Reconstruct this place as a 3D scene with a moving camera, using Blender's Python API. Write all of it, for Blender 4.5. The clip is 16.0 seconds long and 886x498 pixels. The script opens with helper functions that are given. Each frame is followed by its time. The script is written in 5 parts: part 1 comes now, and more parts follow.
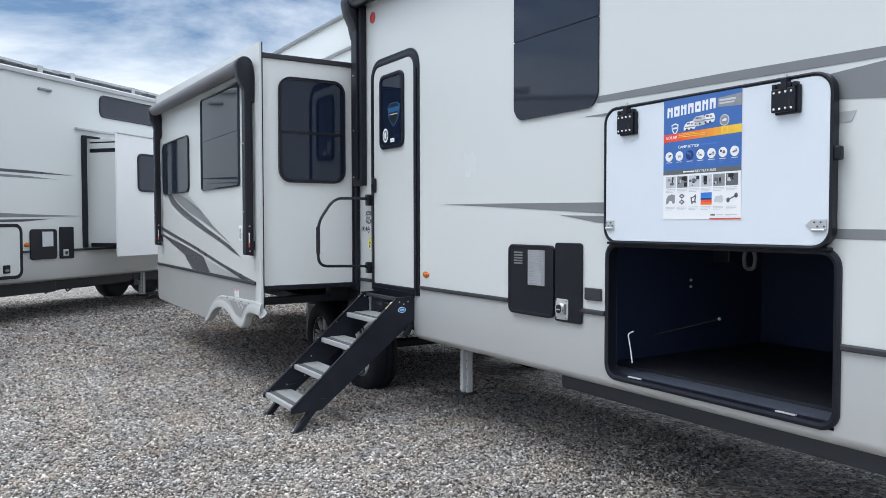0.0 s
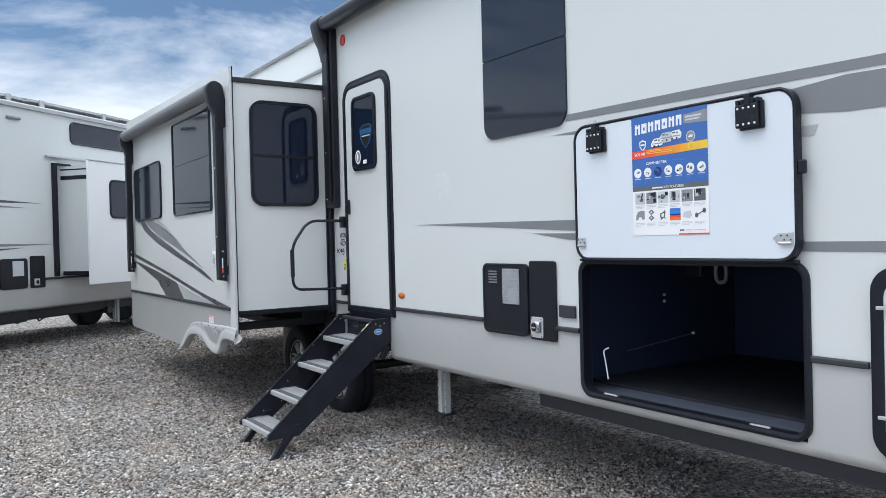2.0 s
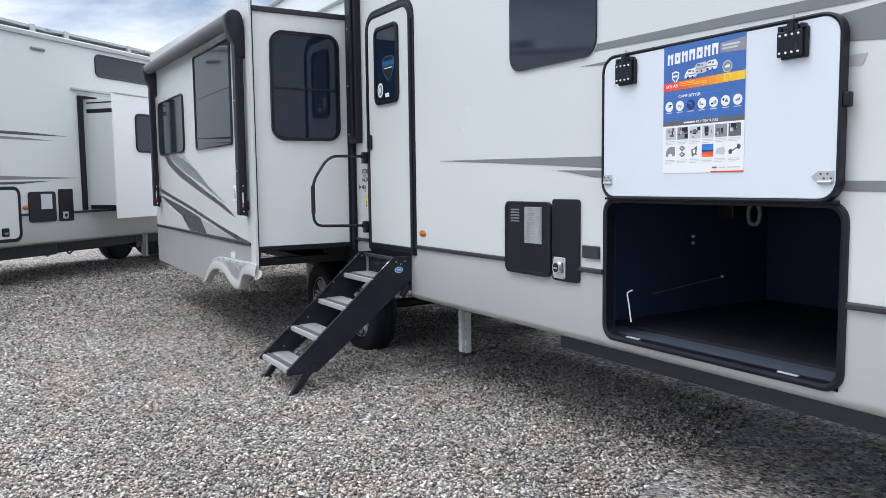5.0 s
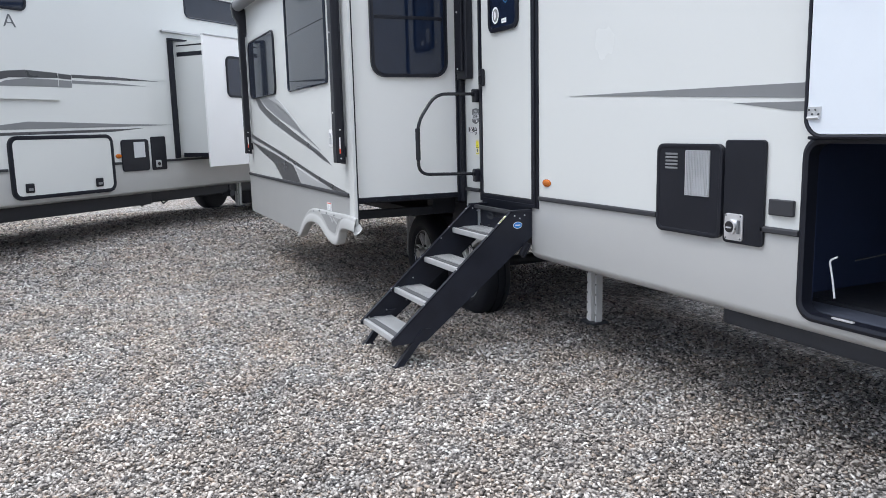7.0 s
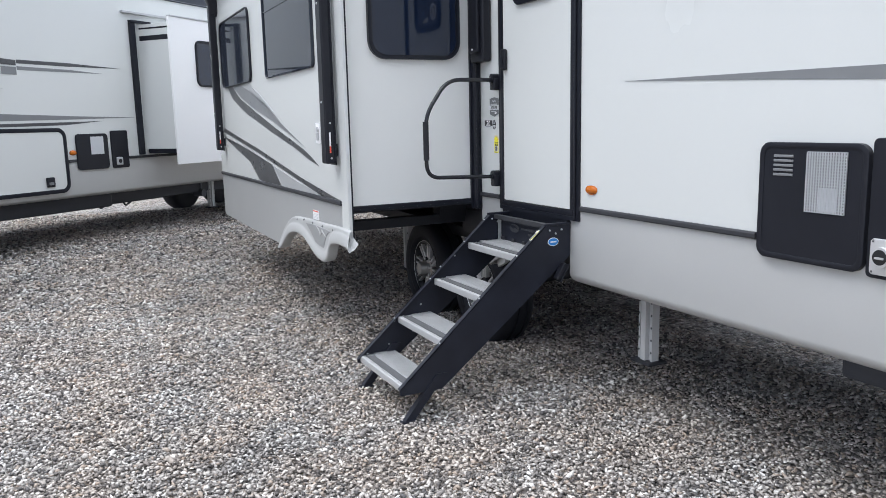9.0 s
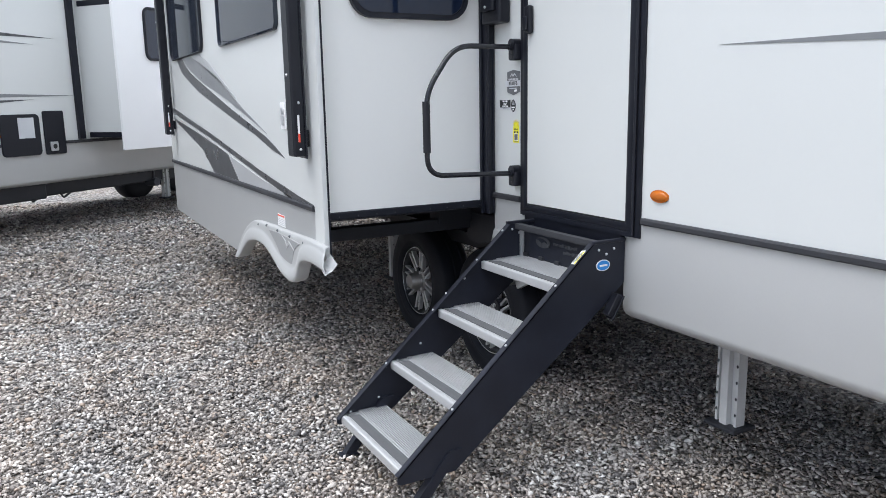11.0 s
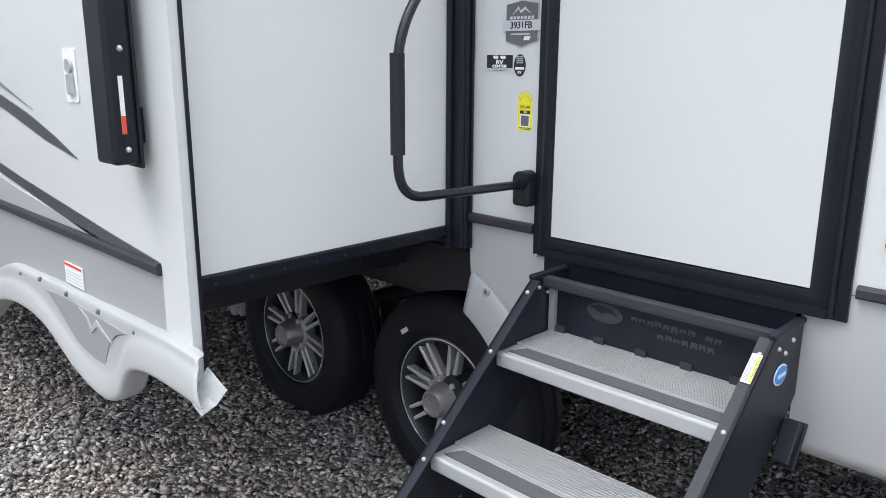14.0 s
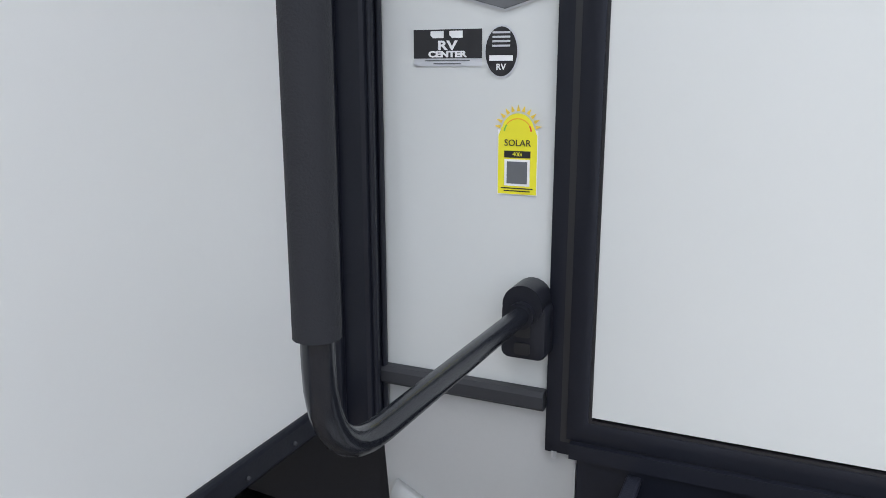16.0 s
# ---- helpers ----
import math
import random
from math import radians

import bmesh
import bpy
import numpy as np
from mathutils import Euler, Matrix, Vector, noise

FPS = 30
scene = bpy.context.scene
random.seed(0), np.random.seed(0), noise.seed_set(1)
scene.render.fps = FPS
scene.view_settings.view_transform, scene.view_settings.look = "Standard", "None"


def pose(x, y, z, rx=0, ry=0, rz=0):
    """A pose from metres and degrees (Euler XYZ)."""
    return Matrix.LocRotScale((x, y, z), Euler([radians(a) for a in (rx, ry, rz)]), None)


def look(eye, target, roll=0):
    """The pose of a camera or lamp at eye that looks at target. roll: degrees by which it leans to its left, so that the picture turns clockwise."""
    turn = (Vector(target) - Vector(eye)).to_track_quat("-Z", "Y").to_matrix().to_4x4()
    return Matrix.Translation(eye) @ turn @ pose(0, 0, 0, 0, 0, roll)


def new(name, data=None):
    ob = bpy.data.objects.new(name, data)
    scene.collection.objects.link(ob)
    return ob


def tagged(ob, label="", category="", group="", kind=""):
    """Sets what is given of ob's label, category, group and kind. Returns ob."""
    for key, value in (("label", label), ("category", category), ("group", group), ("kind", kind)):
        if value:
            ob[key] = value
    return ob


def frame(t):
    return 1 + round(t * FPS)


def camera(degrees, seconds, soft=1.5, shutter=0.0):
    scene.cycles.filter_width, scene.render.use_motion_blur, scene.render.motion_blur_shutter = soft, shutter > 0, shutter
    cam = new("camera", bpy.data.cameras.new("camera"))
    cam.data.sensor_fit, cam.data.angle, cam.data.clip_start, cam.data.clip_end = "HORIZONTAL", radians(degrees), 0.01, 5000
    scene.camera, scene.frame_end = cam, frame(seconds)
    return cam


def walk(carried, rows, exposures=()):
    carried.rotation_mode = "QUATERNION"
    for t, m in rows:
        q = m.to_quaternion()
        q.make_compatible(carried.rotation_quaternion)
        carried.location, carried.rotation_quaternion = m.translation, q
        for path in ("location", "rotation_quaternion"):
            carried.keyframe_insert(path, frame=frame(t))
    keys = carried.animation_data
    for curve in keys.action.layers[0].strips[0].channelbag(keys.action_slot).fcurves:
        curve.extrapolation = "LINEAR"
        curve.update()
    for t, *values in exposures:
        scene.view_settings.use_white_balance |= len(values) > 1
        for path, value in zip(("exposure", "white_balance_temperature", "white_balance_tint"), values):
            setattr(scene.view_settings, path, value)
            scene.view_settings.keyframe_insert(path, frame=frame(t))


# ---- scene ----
cam = camera(60.4, 16.0, 0.65)
METRES, EYE, TILT, LEAN, TURN = 6.613, 1.6, 0.0, 0.0, -32.0
ROWS = [
    (0.0, 0.0, 0.0, 0.0, -0.0, -1.98, 0.06),
    (0.5, 0.001, -0.0011, 0.001, -0.15, -1.39, 0.41),
    (1.0, 0.0028, -0.0004, 0.0026, -0.54, -0.86, 0.8),
    (1.5, 0.0042, 0.0009, 0.0024, -1.09, -0.59, 1.2),
    (2.0, 0.0055, 0.0016, 0.0024, -1.59, -0.64, 1.46),
    (2.5, 0.0063, 0.0032, 0.002, -1.93, -0.99, 1.62),
    (3.0, 0.0066, 0.0033, 0.0015, -2.12, -1.54, 1.7),
    (5.5, 0.018, 0.0379, -0.0053, 2.62, -6.34, 0.54),
    (6.0, 0.0083, 0.0685, -0.009, 4.86, -7.67, 0.62),
    (6.5, -0.0165, 0.1061, -0.0043, 6.46, -8.57, 0.95),
    (7.0, -0.0253, 0.1443, -0.0061, 7.32, -8.99, 1.36),
    (7.5, -0.0307, 0.1933, -0.0025, 7.17, -9.14, 1.52),
    (8.0, -0.0492, 0.2289, -0.0058, 6.77, -9.29, 1.46),
    (8.5, -0.0696, 0.2641, -0.0027, 6.13, -9.46, 1.3),
    (9.0, -0.0786, 0.2974, -0.0054, 5.68, -9.51, 1.29),
    (11.5, -0.1383, 0.5183, -0.006, 1.96, -11.53, 0.75),
    (12.0, -0.1598, 0.5652, -0.0061, -0.45, -12.12, 0.31),
    (12.5, -0.1773, 0.6069, -0.0054, -3.13, -12.45, -0.1),
    (13.0, -0.1857, 0.6537, -0.0076, -6.17, -12.65, -0.39),
    (13.5, -0.1975, 0.6955, -0.0091, -9.68, -13.22, -0.38),
    (14.0, -0.2152, 0.7396, -0.0078, -13.58, -13.91, -0.33),
    (14.5, -0.22, 0.7868, -0.0134, -18.44, -14.32, 0.01),
    (15.0, -0.2134, 0.8415, -0.0109, -23.61, -14.24, 0.26),
    (15.5, -0.2135, 0.8973, -0.0117, -28.91, -13.95, 0.35),
    (16.0, -0.1981, 0.9402, -0.0134, -33.98, -13.14, 0.06),
]
EXPOSURES = [(0.0, 0.13, 6050, 8), (3.0, 0.13, 6050, 8), (6.0, 0.27, 6170, 11), (9.0, 0.36, 6170, 11), (12.0, 0.50, 6150, 11), (15.0, 0.55, 6220, 11), (16.0, 0.48, 6260, 11)]
walk(cam, [(t, pose(0, 0, EYE, TILT, LEAN, TURN) @ pose(METRES * x, METRES * y, METRES * z, 90 + pitch, roll, yaw)) for t, x, y, z, yaw, pitch, roll in ROWS], EXPOSURES)

# ---- world, sun, exposure ----
world = bpy.data.worlds.new("sky")
scene.world = world
world.use_nodes = True
wt = world.node_tree
wt.nodes.clear()
SUN_ELEVATION, SUN_AZIMUTH = radians(63), radians(-66)


def wnode(kind, **sets):
    n = wt.nodes.new(kind)
    for k, v in sets.items():
        n.inputs[k].default_value = v
    return n


sky = wt.nodes.new("ShaderNodeTexSky")
sky.sky_type = "NISHITA"
sky.sun_disc = False
sky.sun_elevation, sky.sun_rotation = SUN_ELEVATION, SUN_AZIMUTH
sky.air_density, sky.dust_density, sky.ozone_density = 1.0, 0.2, 3.0
sky_bg = wnode("ShaderNodeBackground", Strength=0.085)
cloud_bg = wnode("ShaderNodeBackground", Strength=1.0)
cloud_bg.inputs["Color"].default_value = (0.88, 0.91, 0.96, 1)
wt.links.new(sky.outputs[0], sky_bg.inputs["Color"])
coord = wt.nodes.new("ShaderNodeTexCoord")
stretch = wt.nodes.new("ShaderNodeMapping")
stretch.inputs["Scale"].default_value = (1.6, 1.6, 5.0)
stretch.inputs["Location"].default_value = (0.3, 0.6, 0.1)
wt.links.new(coord.outputs["Generated"], stretch.inputs["Vector"])
lift = wt.nodes.new("ShaderNodeMapRange")
lift.inputs["From Min"].default_value, lift.inputs["From Max"].default_value = 0.22, 0.9
lift.inputs["To Min"].default_value, lift.inputs["To Max"].default_value = 1.02, 2.6
lift_sep = wt.nodes.new("ShaderNodeSeparateXYZ")
wt.links.new(coord.outputs["Generated"], lift_sep.inputs[0])
wt.links.new(lift_sep.outputs["Z"], lift.inputs["Value"])
wt.links.new(lift.outputs[0], cloud_bg.inputs["Strength"])
cl = wnode("ShaderNodeTexNoise", Scale=1.7, Detail=9.0, Roughness=0.58, Distortion=0.4)
wt.links.new(stretch.outputs[0], cl.inputs["Vector"])
sep = wt.nodes.new("ShaderNodeSeparateXYZ")
wt.links.new(coord.outputs["Generated"], sep.inputs[0])
low = wt.nodes.new("ShaderNodeMapRange")
low.inputs["From Min"].default_value, low.inputs["From Max"].default_value = 0.09, 0.24
low.inputs["To Min"].default_value, low.inputs["To Max"].default_value = 0.36, 0.0
wt.links.new(sep.outputs["Z"], low.inputs["Value"])
high = wt.nodes.new("ShaderNodeMapRange")
high.inputs["From Min"].default_value, high.inputs["From Max"].default_value = 0.3, 0.6
high.inputs["To Min"].default_value, high.inputs["To Max"].default_value = 0.0, 0.25
wt.links.new(sep.outputs["Z"], high.inputs["Value"])
add = wt.nodes.new("ShaderNodeMath")
wt.links.new(cl.outputs["Fac"], add.inputs[0])
wt.links.new(low.outputs[0], add.inputs[1])
add2 = wt.nodes.new("ShaderNodeMath")
wt.links.new(add.outputs[0], add2.inputs[0])
wt.links.new(high.outputs[0], add2.inputs[1])
ramp = wt.nodes.new("ShaderNodeValToRGB")
ramp.color_ramp.elements[0].position, ramp.color_ramp.elements[1].position = 0.46, 0.72
wt.links.new(add2.outputs[0], ramp.inputs[0])
mix = wt.nodes.new("ShaderNodeMixShader")
wt.links.new(ramp.outputs["Color"], mix.inputs[0])
wt.links.new(sky_bg.outputs[0], mix.inputs[1])
wt.links.new(cloud_bg.outputs[0], mix.inputs[2])
world_out = wt.nodes.new("ShaderNodeOutputWorld")
wt.links.new(mix.outputs[0], world_out.inputs["Surface"])

sun = new("sun", bpy.data.lights.new("sun", "SUN"))
sun.data.energy, sun.data.angle, sun.data.color = 1.2, radians(28), (1.0, 0.96, 0.9)
ce = math.cos(SUN_ELEVATION)
sun.matrix_world = look((0, 0, 0), (-ce * math.sin(SUN_AZIMUTH), -ce * math.cos(SUN_AZIMUTH), -math.sin(SUN_ELEVATION)))


# ---- materials ----
def material(name, color, rough=0.5, metal=0.0, vary=0.06, scale=6.0, fine=120.0, bump=0.0, rough_vary=0.08, coat=0.0, random_tone=0.0, bump_scale=None, spec=0.5):
    """A surface with slow stains and fine grain in colour and gloss, and fine relief."""
    m = bpy.data.materials.new(name)
    m.use_nodes = True
    t = m.node_tree
    bsdf = t.nodes["Principled BSDF"]
    co = t.nodes.new("ShaderNodeTexCoord")
    slow, grain = t.nodes.new("ShaderNodeTexNoise"), t.nodes.new("ShaderNodeTexNoise")
    slow.inputs["Scale"].default_value, slow.inputs["Detail"].default_value = scale, 6 if bump_scale is None else 1.5
    grain.inputs["Scale"].default_value, grain.inputs["Detail"].default_value = fine, 3
    for n in (slow, grain):
        t.links.new(co.outputs["Object"], n.inputs["Vector"])
    both = t.nodes.new("ShaderNodeMath")
    both.operation = "MULTIPLY_ADD"
    both.inputs[1].default_value, both.inputs[2].default_value = 0.35, 0.0
    t.links.new(grain.outputs["Fac"], both.inputs[0])
    t.links.new(slow.outputs["Fac"], both.inputs[2])
    rng = t.nodes.new("ShaderNodeMapRange")
    rng.inputs["From Min"].default_value, rng.inputs["From Max"].default_value = 0.2, 1.15
    rng.inputs["To Min"].default_value, rng.inputs["To Max"].default_value = 1 - vary, 1 + vary
    t.links.new(both.outputs[0], rng.inputs["Value"])
    tone = rng.outputs[0]
    if random_tone:
        info = t.nodes.new("ShaderNodeObjectInfo")
        r2 = t.nodes.new("ShaderNodeMapRange")
        r2.inputs["To Min"].default_value, r2.inputs["To Max"].default_value = 1 - random_tone, 1 + random_tone
        t.links.new(info.outputs["Random"], r2.inputs["Value"])
        mm = t.nodes.new("ShaderNodeMath")
        mm.operation = "MULTIPLY"
        t.links.new(tone, mm.inputs[0])
        t.links.new(r2.outputs[0], mm.inputs[1])
        tone = mm.outputs[0]
    mul = t.nodes.new("ShaderNodeVectorMath")
    mul.operation = "SCALE"
    mul.inputs[0].default_value = color
    t.links.new(tone, mul.inputs["Scale"])
    t.links.new(mul.outputs[0], bsdf.inputs["Base Color"])
    rr = t.nodes.new("ShaderNodeMapRange")
    rr.inputs["From Min"].default_value, rr.inputs["From Max"].default_value = 0.1, 0.9
    rr.inputs["To Min"].default_value, rr.inputs["To Max"].default_value = max(0, rough - rough_vary), min(1, rough + rough_vary)
    t.links.new(slow.outputs["Fac"], rr.inputs["Value"])
    t.links.new(rr.outputs[0], bsdf.inputs["Roughness"])
    bsdf.inputs["Metallic"].default_value = metal
    bsdf.inputs["Specular IOR Level"].default_value = spec
    bsdf.inputs["Coat Weight"].default_value = coat
    bsdf.inputs["Coat Roughness"].default_value = 0.16
    if bump:
        b = t.nodes.new("ShaderNodeBump")
        b.inputs["Strength"].default_value, b.inputs["Distance"].default_value = bump, 0.004
        t.links.new((grain if bump_scale is None else slow).outputs["Fac"], b.inputs["Height"])
        t.links.new(b.outputs[0], bsdf.inputs["Normal"])
    return m


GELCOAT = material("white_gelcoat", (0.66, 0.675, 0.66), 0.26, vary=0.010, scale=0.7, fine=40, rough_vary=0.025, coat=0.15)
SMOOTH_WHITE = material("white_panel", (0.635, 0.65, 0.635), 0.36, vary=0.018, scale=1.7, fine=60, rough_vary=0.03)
# panel white painted brighter to add light to the slide-out's near end
SLIDE_WHITE_LIT = material("white_panel_lit_end", (0.77, 0.775, 0.755), 0.34, vary=0.018, scale=1.5, fine=60, rough_vary=0.03)
BOARD_WHITE = material("bright_white_board", (0.705, 0.75, 0.80), 0.42, vary=0.02)
# neutral white, brighter than the far trailer's wall
FACE_WHITE = material("bright_white_panel", (0.86, 0.86, 0.86), 0.4, vary=0.03, scale=2)
SILVER = material("silver_grey_paint", (0.525, 0.531, 0.525), 0.36, vary=0.05, scale=2.0, metal=0.15)
# skirt of the slide-out, a darker grey than the body skirt
SKIRT_GREY = material("darker_grey_skirt", (0.37, 0.376, 0.374), 0.4, vary=0.05, scale=2.0)
PLASTIC_GREY = material("pale_grey_moulding", (0.42, 0.425, 0.42), 0.42, vary=0.06, scale=5)
RECESS = material("grey_recess_moulding", (0.31, 0.315, 0.315), 0.5, vary=0.06, scale=5)
STRIPE_DARK = material("charcoal_decal", (0.0704, 0.0717, 0.0768), 0.3, vary=0.05)
STRIPE_MID = material("mid_grey_decal", (0.205, 0.211, 0.218), 0.32, vary=0.05)
STRIPE_PALE = material("pale_grey_decal", (0.422, 0.429, 0.435), 0.32, vary=0.05)
TRIM = material("black_trim", (0.010, 0.0115, 0.018), 0.36, vary=0.25, fine=200, bump=0.05, spec=0.3)
RUBBER_TRIM = material("dark_grey_rubber", (0.041, 0.0422, 0.0474), 0.5, vary=0.15, fine=200, bump=0.06, spec=0.3)
POWDER = material("black_powder_coat", (0.0165, 0.0185, 0.0275), 0.42, vary=0.45, scale=7, fine=400, bump=0.12, spec=0.3)
BLACK_PLASTIC = material("black_plastic", (0.0125, 0.0135, 0.019), 0.38, vary=0.2, fine=300, bump=0.08, spec=0.3)
RAIL_BLACK = material("glossy_black_enamel", (0.0115, 0.013, 0.018), 0.24, vary=0.2, scale=9, fine=300)
WORN = material("worn_grey_print", (0.055, 0.058, 0.064), 0.6, vary=0.5, scale=60)
FOAM = material("ribbed_foam_grip", (0.0125, 0.0135, 0.018), 0.8, vary=0.2, fine=500, bump=0.2)
CHASSIS = material("black_chassis_paint", (0.015, 0.0165, 0.022), 0.55, vary=0.3, scale=9, bump=0.1)
BAY_LINER = material("dark_bay_liner", (0.021, 0.033, 0.078), 0.7, vary=0.2)
CARPET = material("dark_bay_floor", (0.055, 0.064, 0.09), 0.6, vary=0.15, scale=5, fine=300, bump=0.04)
FRAME_PAINT = material("dark_frame_paint", (0.0435, 0.0474, 0.0589), 0.55, vary=0.2, scale=6, bump=0.05)
# dark tint; the blue in both glass colours paints in reflected sky
GLASS = material("tinted_glass_sky_blue", (0.006, 0.012, 0.030), 0.03, vary=0.1, rough_vary=0.012)
GLASS_SOFT = material("grey_glass_sky_blue", (0.02, 0.026, 0.04), 0.04, vary=0.1, rough_vary=0.02)
ALU = material("ribbed_aluminium", (0.538, 0.544, 0.55), 0.42, metal=0.4, vary=0.06, scale=14, fine=90)
STEEL = material("zinc_steel", (0.58, 0.59, 0.60), 0.42, metal=0.55, vary=0.12, scale=18, fine=160, bump=0.05)
GRIP = material("grey_grip_tape", (0.0896, 0.0922, 0.096), 0.85, vary=0.2, fine=600, bump=0.25)
TYRE = material("tyre_rubber", (0.0105, 0.012, 0.0175), 0.6, vary=0.25, scale=14, fine=150, bump=0.08, spec=0.3)
RIM_BRIGHT = material("machined_rim", (0.74, 0.74, 0.75), 0.3, metal=0.6, vary=0.08, scale=20)
RIM_DARK = material("dark_rim", (0.05, 0.052, 0.056), 0.4, metal=0.3, vary=0.1)
HUB = material("dull_hub_cap", (0.44, 0.425, 0.41), 0.4, metal=0.7, vary=0.12, scale=22)
AMBER = material("amber_lens", (0.512, 0.134, 0.0115), 0.2, vary=0.1, fine=300, bump=0.1)
RED = material("red_lens", (0.538, 0.064, 0.0512), 0.25, vary=0.1, fine=300, bump=0.1)
GRILLE = material("wire_mesh_grille", (0.62, 0.63, 0.65), 0.4, metal=0.3, vary=0.1)
FABRIC = material("grey_awning_fabric", (0.166, 0.169, 0.177), 0.7, vary=0.08, fine=300, bump=0.1)
PAPER = material("white_paper", (0.86, 0.86, 0.86), 0.4, vary=0.02)
INK_BLUE = material("blue_print", (0.0576, 0.147, 0.422), 0.35, vary=0.08, scale=9)
INK_NAVY = material("navy_print", (0.0154, 0.0384, 0.166), 0.35, vary=0.08)
INK_RED = material("red_print", (0.794, 0.0768, 0.0384), 0.35, vary=0.05)
INK_ORANGE = material("orange_print", (0.86, 0.461, 0.0256), 0.35, vary=0.05)
INK_SCARLET = material("scarlet_print", (0.86, 0.179, 0.0384), 0.35, vary=0.05)
INK_AMBER = material("amber_print", (0.86, 0.614, 0.064), 0.35, vary=0.05)
INK_SKY = material("pale_blue_print", (0.064, 0.192, 0.589), 0.35, vary=0.1)
INK_GREY = material("grey_print", (0.128, 0.134, 0.141), 0.4, vary=0.1)
INK_STEEL = material("steel_grey_print", (0.27, 0.28, 0.295), 0.4, vary=0.2, scale=40)
INK_PALE = material("pale_grey_print", (0.576, 0.589, 0.614), 0.4, vary=0.1)
INK_BLACK = material("black_print", (0.0154, 0.0154, 0.0179), 0.35, vary=0.05)
INK_YELLOW = material("yellow_print", (0.86, 0.79, 0.028), 0.35, vary=0.05)
INK_GREEN = material("green_print", (0.205, 0.538, 0.064), 0.35, vary=0.05)
LOGO_DIM = material("dim_blue_print", (0.0256, 0.109, 0.256), 0.35, vary=0.1)
LOGO_BLUE = material("blue_badge", (0.0256, 0.256, 0.704), 0.3, vary=0.05)


def gravel_material(name, stones):
    """Mixed grey, tan and pale crushed stone; on the sheet the stones are cells with relief."""
    m = bpy.data.materials.new(name)
    m.use_nodes = True
    t = m.node_tree
    bsdf = t.nodes["Principled BSDF"]
    bsdf.inputs["Roughness"].default_value = 0.88
    bsdf.inputs["Specular IOR Level"].default_value = 0.25
    co = t.nodes.new("ShaderNodeTexCoord")
    tone = t.nodes.new("ShaderNodeValToRGB")
    tone.color_ramp.interpolation = "CONSTANT"
    # the sheet's lower tone paints in the shade between stones
    k = 1.48 if stones else 1.14
    stops = [(p, tuple(k * v for v in c)) for p, c in ((0.0, (0.085, 0.08, 0.079)), (0.14, (0.17, 0.156, 0.148)), (0.30, (0.255, 0.235, 0.22)), (0.50, (0.285, 0.24, 0.205)), (0.58, (0.325, 0.302, 0.284)), (0.78, (0.40, 0.375, 0.353)), (0.93, (0.52, 0.50, 0.48)))]
    e = tone.color_ramp.elements
    e[0].position, e[0].color = 0.0, (*stops[0][1], 1)
    e[1].position, e[1].color = stops[1][0], (*stops[1][1], 1)
    for p, c in stops[2:]:
        k = e.new(p)
        k.color = (*c, 1)
    patch = t.nodes.new("ShaderNodeTexNoise")
    patch.inputs["Scale"].default_value, patch.inputs["Detail"].default_value = 0.7, 5
    t.links.new(co.outputs["Object"], patch.inputs["Vector"])
    fleck = t.nodes.new("ShaderNodeTexNoise")
    fleck.inputs["Scale"].default_value, fleck.inputs["Detail"].default_value = 240, 2
    t.links.new(co.outputs["Object"], fleck.inputs["Vector"])
    total = t.nodes.new("ShaderNodeMath")
    total.operation = "ADD"
    t.links.new(patch.outputs["Fac"], total.inputs[0])
    t.links.new(fleck.outputs["Fac"], total.inputs[1])
    amount = t.nodes.new("ShaderNodeMapRange")
    amount.inputs["From Min"].default_value, amount.inputs["From Max"].default_value = 0.6, 1.4
    amount.inputs["To Min"].default_value, amount.inputs["To Max"].default_value = 0.75, 1.25
    t.links.new(total.outputs[0], amount.inputs["Value"])
    mul = t.nodes.new("ShaderNodeVectorMath")
    mul.operation = "SCALE"
    t.links.new(tone.outputs["Color"], mul.inputs[0])
    t.links.new(amount.outputs[0], mul.inputs["Scale"])
    drift = t.nodes.new("ShaderNodeTexNoise")
    drift.inputs["Scale"].default_value, drift.inputs["Detail"].default_value = 2.3, 3
    t.links.new(co.outputs["Object"], drift.inputs["Vector"])
    hue = t.nodes.new("ShaderNodeValToRGB")
    hue.color_ramp.elements[0].position, hue.color_ramp.elements[1].position = 0.36, 0.64
    hue.color_ramp.elements[0].color, hue.color_ramp.elements[1].color = (1.05, 1.0, 0.94, 1), (0.975, 0.995, 1.0, 1)
    t.links.new(drift.outputs["Fac"], hue.inputs[0])
    tint = t.nodes.new("ShaderNodeVectorMath")
    tint.operation = "MULTIPLY"
    t.links.new(mul.outputs[0], tint.inputs[0])
    t.links.new(hue.outputs["Color"], tint.inputs[1])
    t.links.new(tint.outputs[0], bsdf.inputs["Base Color"])
    if stones:
        geo = t.nodes.new("ShaderNodeNewGeometry")
        t.links.new(geo.outputs["Random Per Island"], tone.inputs[0])
    else:
        cell = t.nodes.new("ShaderNodeTexVoronoi")
        cell.inputs["Scale"].default_value = 48
        warp = t.nodes.new("ShaderNodeTexNoise")
        warp.inputs["Scale"].default_value = 30
        t.links.new(co.outputs["Object"], warp.inputs["Vector"])
        shift = t.nodes.new("ShaderNodeVectorMath")
        shift.operation = "MULTIPLY_ADD"
        shift.inputs[1].default_value = (0.02, 0.02, 0.02)
        t.links.new(warp.outputs["Color"], shift.inputs[0])
